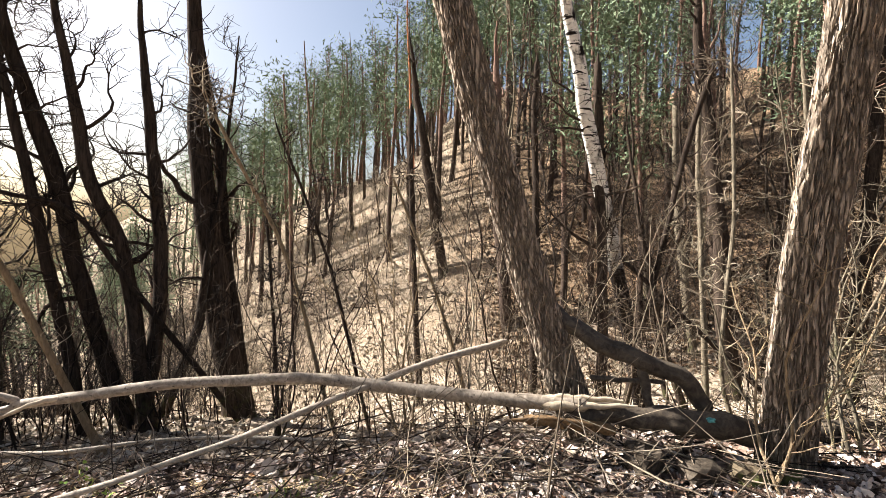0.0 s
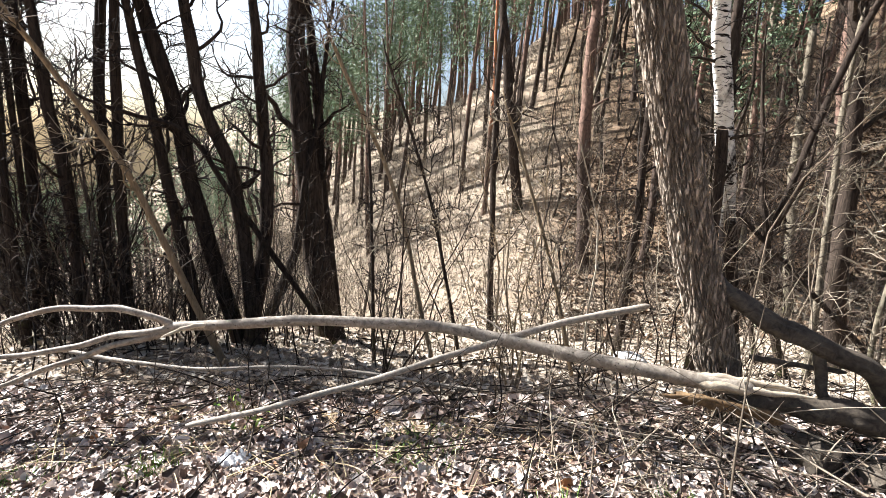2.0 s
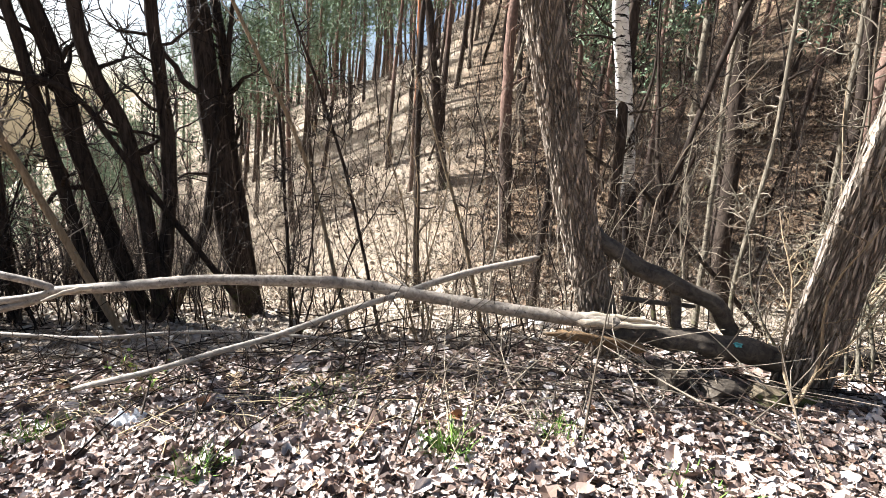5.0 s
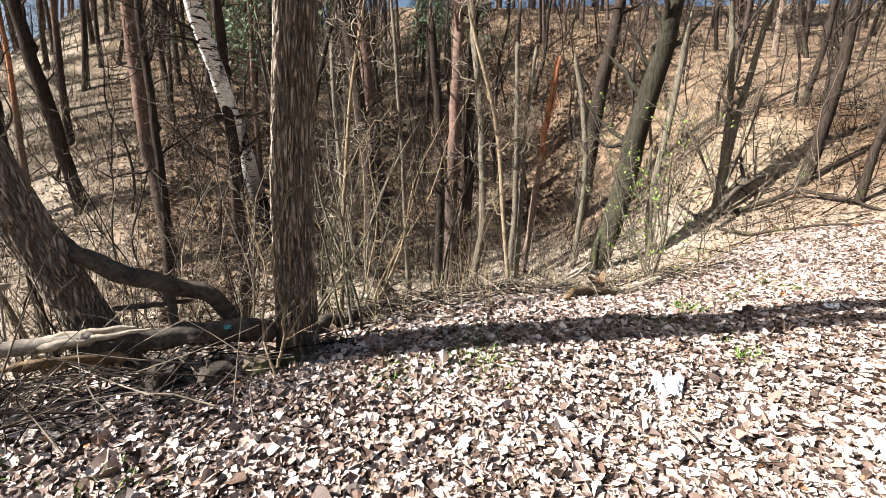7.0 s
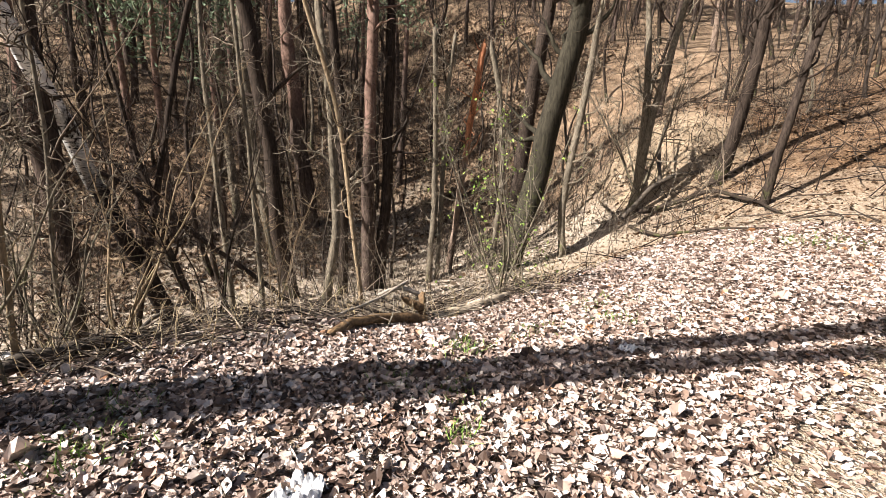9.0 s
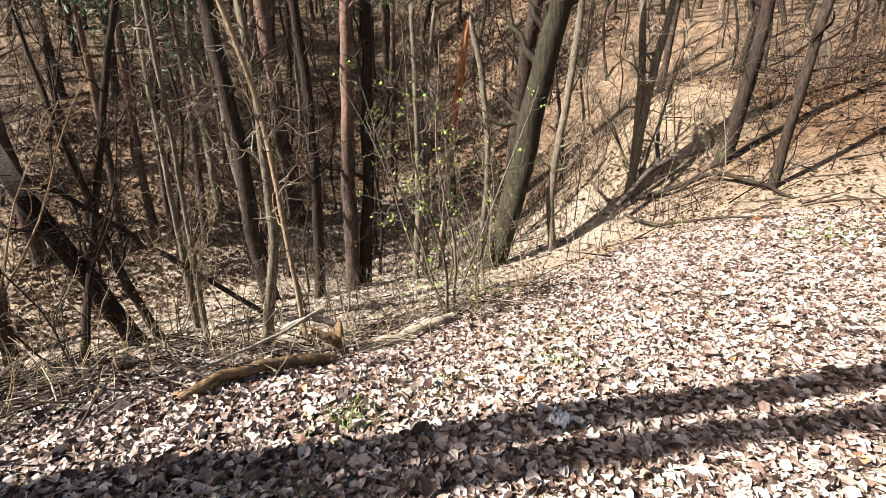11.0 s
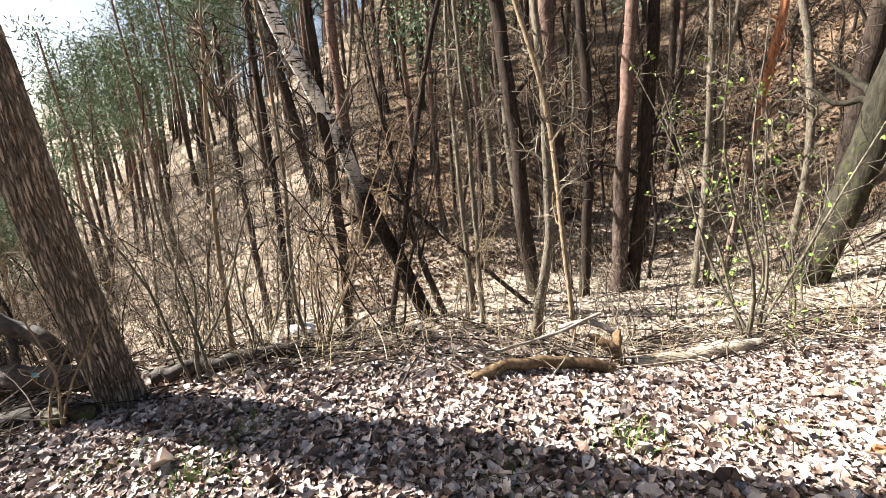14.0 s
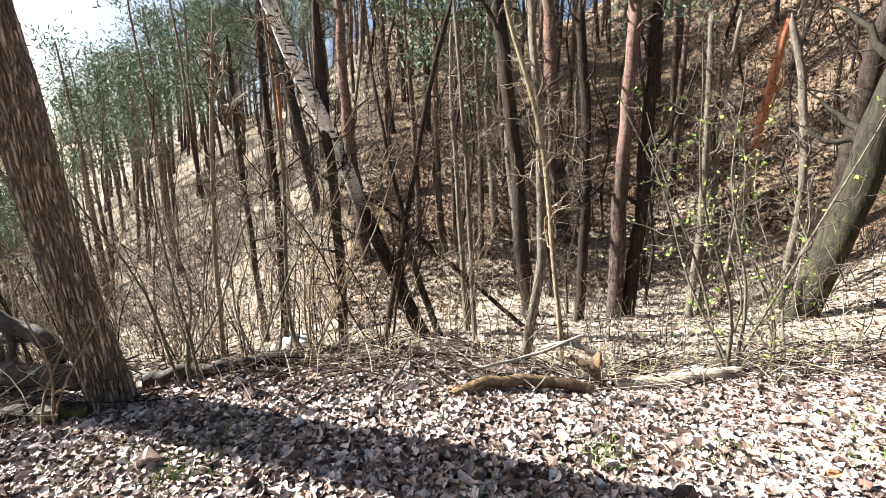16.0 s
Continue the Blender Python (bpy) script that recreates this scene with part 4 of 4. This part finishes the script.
# ---- underbrush ----
def brush(name, spots, tall, mat, label, r=0.008, shoots=7, fine=3, lean=0.25):
    """Bare thin stems with side shoots, standing at the given spots of the ground."""
    n = len(spots)
    z = ground_z(spots[:, 0], spots[:, 1]) - 0.05
    h = tall * rng.uniform(0.4, 1.15, n)
    d = rng.normal(size=(n, 2)) * lean
    s = np.linspace(0, 1, 8)
    P = np.zeros((n, 8, 3))
    for i in range(2):
        P[:, :, i] = spots[:, i, None] + d[:, i, None] * h[:, None] * s ** 1.4 + 0.03 * h[:, None] * np.sin(s * 8 + rng.uniform(0, 6, (n, 1)))
    P[:, :, 2] = z[:, None] + h[:, None] * s
    A, _ = sprout(P, shoots, tall * 0.30, 0.15, 1.0, 0.25, 5, 0.13, 1.0, 0.1)
    B, _ = sprout(A, fine, tall * 0.12, 0.2, 1.0, 0.15, 3, 0.15)
    sets = [tubes(P, taper(n, 8, r * rng.uniform(0.7, 1.4, n), r * 0.3), 4), tubes(A, taper(len(A), 5, r * 0.4, r * 0.2)), tubes(B, taper(len(B), 3, r * 0.25, r * 0.15))]
    ob = new(name, mesh_from(name, *joined(sets), mat))
    return tagged(ob, label, "underbrush", kind="stuff")


def scatter(n, x0, x1, y0, y1):
    return np.stack([rng.uniform(x0, x1, n), rng.uniform(y0, y1, n)], 1)


brush("underbrush", scatter(330, -30, 4, 28, 46), 4.6, PALE_TWIG, "tall bare grey underbrush on the ravine slope and its crest", 0.022, 9, 3, 0.3)
brush("underbrush", scatter(120, -16, 4, 19, 31), 4.2, PALE_TWIG, "tall bare grey-tan bushes on the pale slope", 0.012, 11, 4, 0.3)
brush("underbrush", scatter(60, -5, 14, 13.5, 24), 3.6, TWIG, "tall bare brown shoots at the foot of the far slope", 0.016, 8, 2, 0.32)
brush("underbrush", scatter(260, -28, 4, 19, 38), 2.8, TWIG, "bare brown underbrush on the ravine slope", 0.014, 8, 3)
brush("underbrush", scatter(330, 2, 30, 17, 34), 2.4, TWIG, "bare brown underbrush under the far trees", 0.012, 8, 3)
brush("underbrush", scatter(50, -4, 8, 5.0, 11), 2.0, PALE_TWIG, "pale bare shoots on the near slope", 0.006, 7, 3)
brush("underbrush", scatter(120, -9, -3.6, 5.6, 8.5), 2.4, DARK_TWIG, "dense dark thicket among the clustered trunks", 0.012, 9, 4)
brush("underbrush", scatter(90, -16, -8, 7.5, 14), 3.2, DARK_TWIG, "dense dark thicket by the clearing", 0.014, 9, 4)
brush("underbrush", scatter(60, 7, 15, 3.6, 8), 1.8, PALE_TWIG, "pale bare shoots along the slope edge", 0.009, 7, 3)
brush("underbrush", scatter(70, 15, 26, 4, 12), 2.4, PALE_TWIG, "pale bare shrubs on the sandy mound", 0.012, 8, 3)
brush("underbrush", scatter(60, 2.2, 7.5, 3.2, 4.6), 0.9, PALE_TWIG, "low bare shoots along the slope edge", 0.005, 6, 2)
brush("underbrush", scatter(100, -9.5, -4.4, 3.7, 6.2), 1.3, DARK_TWIG, "low dark thicket behind the forked crown of the log", 0.009, 9, 4, 0.4)
# Added along the sun's line to shade the ground by the log.
band = scatter(28, -9.5, -5.6, 0.0, 1.3)
band[:, 1] += 2.9 - 0.40 * band[:, 0]
brush("underbrush", band, 4.5, DARK_TWIG, "tall dark thicket between the clustered trunks", 0.02, 12, 4, 0.12)
brush("underbrush", scatter(420, -26, 6, 18, 38), 1.0, DARK_TWIG, "low dark brush on the far slopes", 0.010, 8, 2, 0.5)
# Brush packed thick to darken the bank in place of evergreen shade.
brush("underbrush", scatter(1150, 3, 34, 16.5, 34), 1.1, DARK_TWIG, "low dark brush covering the far bank", 0.013, 9, 3, 0.7)
brush("underbrush", scatter(240, 8, 34, 15, 32), 4.2, DARK_TWIG, "tall bare dark bushes on the far bank", 0.014, 12, 4, 0.35)
brush("underbrush", scatter(40, -11, -4, 11.5, 18), 5.5, PALE_TWIG, "tall bare bushes of thin grey-tan twigs on the pale slope", 0.012, 13, 4, 0.25)
# Dark brush added in place of the hollow's deep shade.
brush("underbrush", scatter(110, 13, 19, 8.5, 15), 2.6, DARK_TWIG, "dense dark brush added for the shade in the hollow", 0.013, 10, 4, 0.4)
brush("underbrush", scatter(30, 9, 20, 11, 18), 2.4, TWIG, "bare brown underbrush in the ravine", 0.012, 8, 3)
brush("underbrush", scatter(70, -4, 2.0, 3.2, 4.6), 0.8, TWIG, "low bare shoots behind the fallen log", 0.005, 6, 2)


# ---- leaf litter, sticks and grass ----
def leaves(name, spots, size, label, lift=0.03, tilt=0.3, mat=None):
    """Curled dry leaves: each has a midrib, a bent blade and an uneven outline, and lies its own way."""
    n = len(spots)
    L = size * rng.lognormal(-0.1, 0.32, n)
    W = L * rng.uniform(0.26, 0.42, n)
    place = (-0.5, -0.22, 0.16, 0.5)
    wide = (0.22, 0.95, 1.0, 0.15)
    V = np.zeros((n, 12, 3))
    curl, bend = rng.normal(0.25, 0.45, n), rng.normal(0.0, 0.4, n)
    for i in range(4):
        V[:, i, 0] = place[i] * L
        V[:, i, 2] = bend * L * (place[i] ** 2) * 2
        for side, o in ((1, 4), (-1, 8)):
            V[:, o + i, 0] = place[i] * L * 0.9 + rng.normal(0, 0.06, n) * L
            V[:, o + i, 1] = side * wide[i] * W * rng.uniform(0.7, 1.2, n)
            V[:, o + i, 2] = V[:, i, 2] + curl * W * wide[i] + rng.normal(0, 0.14, n) * W
    a, b, c = rng.uniform(0, 2 * np.pi, n), rng.normal(0, tilt, n), rng.normal(0, tilt, n)
    for (i, j), t in (((1, 2), b), ((2, 0), c), ((0, 1), a)):
        p, q = V[:, :, i].copy(), V[:, :, j].copy()
        V[:, :, i] = p * np.cos(t)[:, None] - q * np.sin(t)[:, None]
        V[:, :, j] = p * np.sin(t)[:, None] + q * np.cos(t)[:, None]
    V[:, :, 0] += spots[:, 0, None]
    V[:, :, 1] += spots[:, 1, None]
    V[:, :, 2] += (ground_z(spots[:, 0], spots[:, 1]) + rng.uniform(0.0, lift, n))[:, None]
    k = np.arange(n)[:, None] * 12
    Q = np.concatenate([k + np.array([q]) for q in ([0, 1, 5, 4], [1, 2, 6, 5], [2, 3, 7, 6], [1, 0, 8, 9], [2, 1, 9, 10], [3, 2, 10, 11])])
    return tagged(new(name, mesh_from(name, V, Q, mat or LITTER, False)), label, "leaf litter", kind="stuff")


leaves("leaf_litter", scatter(130000, -6.5, 11.5, -0.2, 2.95), 0.056, "thick layer of dry curled tan and brown leaves", 0.03)
leaves("leaf_litter", scatter(24000, -6.5, 13, -1.8, 0.3), 0.05, "trodden broken dry leaves on the path", 0.015, 0.15)
leaves("leaf_litter", scatter(9000, -6.5, 11.5, 2.9, 3.8), 0.075, "scattered dry leaves among twigs on the edge", 0.03)
leaves("leaf_litter", scatter(12000, -7, 12, 3.7, 7.5), 0.09, "pale dry leaves on the slope below the edge", 0.03, 0.2, PALE_LITTER)
leaves("leaf_litter", scatter(12000, 11, 14.3, -2, 4.5), 0.07, "dry leaves along the path", 0.03)
leaves("leaf_litter", scatter(7000, 14.5, 28, -3, 6), 0.085, "brown leaves scattered over the rising slope", 0.03, 0.3, BROWN_LITTER)
leaves("leaf_litter", scatter(4500, 12, 26, 3.5, 13), 0.085, "brown fallen leaves over the sandy mound", 0.03, 0.3, BROWN_LITTER)
leaves("leaf_litter", scatter(26000, 2, 30, 16, 30), 0.17, "brown fallen leaves on the far bank", 0.05, 0.5, BROWN_LITTER)
leaves("leaf_litter", scatter(9000, -18, 3, 18, 34), 0.17, "pale fallen leaves on the ravine slope", 0.05, 0.4, PALE_LITTER)
leaves("leaf_litter", scatter(24000, -8, 18, 7, 18), 0.12, "pale dry leaves on the ravine floor", 0.02, 0.15, PALE_LITTER)


def sticks(name, spots, length, r, mat, label, lift=0.05, pitch=0.12):
    n = len(spots)
    a = rng.uniform(0, 2 * np.pi, n)
    L = length * rng.uniform(0.3, 1.2, n)
    e = rng.normal(0, pitch, n)
    s = np.linspace(-0.5, 0.5, 5)
    P = np.zeros((n, 5, 3))
    bow = rng.normal(0, 0.10, n)[:, None] * L[:, None] * (4 * s ** 2)
    P[:, :, 0] = spots[:, 0, None] + np.cos(a)[:, None] * L[:, None] * s - np.sin(a)[:, None] * bow
    P[:, :, 1] = spots[:, 1, None] + np.sin(a)[:, None] * L[:, None] * s + np.cos(a)[:, None] * bow
    P[:, :, 2] = ground_z(P[:, :, 0], P[:, :, 1]) + rng.uniform(0.005, lift, n)[:, None] + np.abs(e[:, None] * L[:, None]) * (s + 0.5)
    return tagged(new(name, mesh_from(name, *tubes(P, taper(n, 5, r * rng.uniform(0.5, 1.6, n), r * 0.35), 4), mat)), label, "fallen twigs", kind="stuff")


sticks("fallen_twigs", scatter(700, -6, 10, -1, 3.6), 0.3, 0.003, TWIG, "small fallen twigs among the leaves")
sticks("fallen_twigs", scatter(420, -4.5, 2.2, 2.5, 3.9), 0.75, 0.005, DARK_TWIG, "tangle of dead twigs in front of the fallen log", 0.12, 0.3)
sticks("fallen_twigs", scatter(130, -0.2, 1.9, 2.4, 3.1), 0.8, 0.0045, PALE_TWIG, "dry pale bramble canes over the rotten log", 0.2, 0.4)
sticks("fallen_twigs", scatter(520, 2.4, 9.0, 2.8, 4.3), 0.6, 0.006, DARK_TWIG, "dark brushwood along the slope edge", 0.1, 0.2)
sticks("fallen_twigs", scatter(330, 3.0, 8.0, 2.7, 3.8), 0.6, 0.005, PALE_TWIG, "brushwood heap round the broken stump", 0.12, 0.25)
sticks("fallen_twigs", scatter(160, -3.5, 0.5, 2.3, 3.2), 0.5, 0.003, STRAW, "dry straw stalks at the edge of the shade", 0.06, 0.2)
sticks("fallen_twigs", scatter(500, -6, 22, 4, 22), 1.1, 0.012, DARK_TWIG, "fallen branches in the ravine", 0.08, 0.15)


brush("underbrush", scatter(130, 13, 25, 4.2, 12), 1.1, TWIG, "low brown shoots over the sandy mound", 0.010, 9, 3, 0.6)
sticks("fallen_twigs", scatter(300, 14, 27, -2, 10), 1.4, 0.014, DARK_TWIG, "dark fallen sticks over the rising slope", 0.1, 0.2)
brush("underbrush", scatter(150, 15, 29, -2, 7), 1.5, DARK_TWIG, "low dark brush on the rising slope", 0.011, 9, 3, 0.6)
brush("underbrush", scatter(26, 14, 24, 3.0, 9), 4.0, TWIG, "tall bare bushes of thin twigs on the mound", 0.013, 14, 5, 0.3)
brush("underbrush", scatter(22, -3.5, 4.5, 6.0, 13.0), 4.6, TWIG, "tall tangled bare bushes in the ravine", 0.014, 9, 3, 0.35)
brush("underbrush", scatter(10, 0.5, 4.5, 4.4, 9.0), 3.8, TWIG, "tall tangled bushes on the slope", 0.011, 10, 3, 0.35)
brush("dry_stalks", scatter(230, 2.5, 9.5, 2.7, 4.0), 0.45, STRAW, "dry standing stalks along the slope edge", 0.0035, 3, 1, 0.3)
brush("underbrush", scatter(14, 0.2, 2.6, 4.5, 8.0), 3.0, PALE_TWIG, "tall bare bushes of thin pale twigs on the slope", 0.009, 11, 4, 0.22)
brush("underbrush", scatter(16, -3.2, 0.8, 4.6, 8.5), 2.6, TWIG, "tall bare bushes of thin twigs behind the log", 0.008, 12, 5, 0.2)
brush("underbrush", scatter(9, 5.5, 11, 5.0, 9.0), 2.6, TWIG, "tall bare bushes of thin twigs on the slope", 0.008, 12, 5, 0.25)


def tuft(at, n, spread, tall, mat, label):
    p = rng.normal(size=(n, 2)) * spread + np.array(at)
    base = np.array([at[0], at[1], float(ground_z(*at))])
    g = np.column_stack([p, ground_z(p[:, 0], p[:, 1])]) - base
    ob = new("grass_tuft", blades(g, tall, 0.006, mat, "grass_tuft", 0.5))
    ob.location = base
    return tagged(ob, label, "grass", "grass tufts among leaves", "stuff")


for x, y, n, s, h in ((5.5, 1.72, 60, 0.10, 0.09), (6.16, 1.6, 50, 0.12, 0.08), (3.15, 1.86, 70, 0.13, 0.08), (3.3, 2.19, 60, 0.16, 0.08), (4.79, 1.53, 40, 0.1, 0.07), (-2.4, 2.46, 60, 0.09, 0.09),
                      (-1.3, 2.13, 50, 0.06, 0.1), (-0.08, 2.25, 70, 0.06, 0.13), (0.49, 2.39, 40, 0.07, 0.09), (4.78, 0.88, 40, 0.06, 0.07), (-0.9, 2.85, 90, 0.14, 0.1), (12.2, 1.26, 90, 0.35, 0.10),
                      (2.6, 2.1, 50, 0.12, 0.07), (6.9, 1.3, 50, 0.12, 0.08), (5.0, 1.2, 40, 0.1, 0.07), (-3.2, 2.3, 50, 0.12, 0.08), (1.0, 1.9, 40, 0.12, 0.07), (7.4, 1.9, 60, 0.2, 0.08)):
    tuft((x, y), n * 2, s, h * 1.2, GREEN, "small tuft of fresh green grass among dry leaves")


def shrub(at, stems, tall, mat, leaf_mat, leaf_count, label, r=0.009, lean=0.3, name="shrub"):
    """A small many-stemmed shrub; young leaves sit on its shoots where it has them."""
    base = np.array([at[0], at[1], float(ground_z(*at)) - 0.03])
    ob = thing(name, base, label, "shrub", "shrubs on the edge")
    allA = []
    for _ in range(stems):
        d = rng.normal(size=2) * lean
        h = tall * rng.uniform(0.6, 1.1)
        s = np.linspace(0, 1, 10)
        o = rng.normal(size=2) * 0.05
        line = np.stack([o[0] + d[0] * h * s + 0.04 * np.sin(s * 9 + rng.uniform(0, 6)), o[1] + d[1] * h * s + 0.04 * np.sin(s * 8 + rng.uniform(0, 6)), h * s], 1)
        part("stem", mesh_from("stem", *tubes(line[None], taper(1, 10, r * rng.uniform(0.8, 1.5), r * 0.35), 6), mat), ob)
        A, _ = sprout(line[None], 9, tall * 0.28, 0.15, 1.0, 0.15, 6, 0.16, 1.0, 0.0)
        allA.append(A)
    A = np.concatenate(allA)
    B, _ = sprout(A, 4, tall * 0.1, 0.15, 1.0, 0.1, 4, 0.2)
    part("fine_branching", mesh_from("fine_branching", *joined([tubes(A, taper(len(A), 6, r * 0.5, r * 0.2), 4), tubes(B, taper(len(B), 4, r * 0.28, r * 0.15))]), mat), ob, kind="stuff")
    if leaf_count:
        tips = B[:, 2:].reshape(-1, 3)
        pick = tips[rng.integers(0, len(tips), leaf_count)] + rng.normal(size=(leaf_count, 3)) * 0.012
        part("foliage", blades(pick, 0.035, 0.02, leaf_mat, "foliage", 1.0), ob, "sparse young green leaves", "stuff")
    return ob


GREY_STEM = BARK["pale"]
shrub((7.45, 3.25), 6, 2.6, GREY_STEM, BUD, 380, "sprawling bush with pale twigs and young green leaves", 0.012, 0.28)
shrub((8.3, 3.7), 4, 2.2, GREY_STEM, BUD, 200, "bush with pale twigs and young green leaves", 0.012, 0.3)
shrub((-2.05, 2.92), 3, 0.5, BARK["tan"], BUD, 40, "small seedling with fresh yellow-green leaves", 0.005, 0.35)
shrub((2.72, 3.1), 4, 2.3, GREY_STEM, None, 0, "bare pale suckers beside the oak", 0.010, 0.22)
shrub((2.5, 3.5), 4, 2.4, GREY_STEM, None, 0, "bare pale suckers behind the oak", 0.010, 0.3)
shrub((1.98, 2.68), 3, 1.9, BARK["tan"], None, 0, "bare tan suckers at the oak's foot", 0.008, 0.2)
shrub((2.95, 3.65), 4, 2.2, GREY_STEM, None, 0, "bare bush of pale shoots beyond the oak", 0.009, 0.35)
shrub((3.5, 4.2), 5, 2.6, BARK["tan"], None, 0, "bare bush of light brown shoots on the edge", 0.010, 0.3)
shrub((-0.3, 4.6), 5, 2.3, BARK["tan"], None, 0, "bare bush of light brown shoots behind the log", 0.009, 0.25)
shrub((-1.6, 4.8), 4, 2.4, BARK["dark"], None, 0, "bare dark bush behind the log", 0.010, 0.25)
shrub((5.0, 4.4), 5, 1.7, BARK["tan"], None, 0, "bare bush of light brown shoots on the edge", 0.008, 0.3)
shrub((4.2, 4.0), 4, 2.4, BARK["dark"], None, 0, "bare bush with thin dark shoots on the edge", 0.009, 0.3)
shrub((17.0, 6.8), 7, 4.2, GREY_STEM, None, 0, "bare pale hazel bush on the sandy mound", 0.03, 0.3)


# ---- dead branches on the bank of the mound ----
limb_thing("fallen_branch", "dark crooked fallen branch lying on the sandy bank", "fallen branch", [
    ("limb", lying([(16.3, 6.6, 0.0), (16.2, 6.0, 0.1), (16.4, 5.3, 0.15), (16.7, 4.7, 0.2), (16.2, 3.6, 0.1), (15.2, 2.5, 0.0)]), 0.075, 0.03, BARK["dark"], 8),
    ("branch", lying([(16.4, 5.3, 0.15), (16.9, 4.6, 0.35), (17.3, 4.2, 0.5), (17.6, 3.6, 0.7)]), 0.035, 0.012, BARK["dark"], 6)])
limb_thing("fallen_branch", "thin dark fallen branch at the foot of the bank", "fallen branch", [
    ("limb", lying([(15.6, 6.2, 0.0), (14.7, 4.9, 0.05), (14.0, 3.8, 0.08), (13.8, 3.0, 0.05), (13.8, 2.3, 0.0)]), 0.05, 0.02, BARK["dark"], 8)])
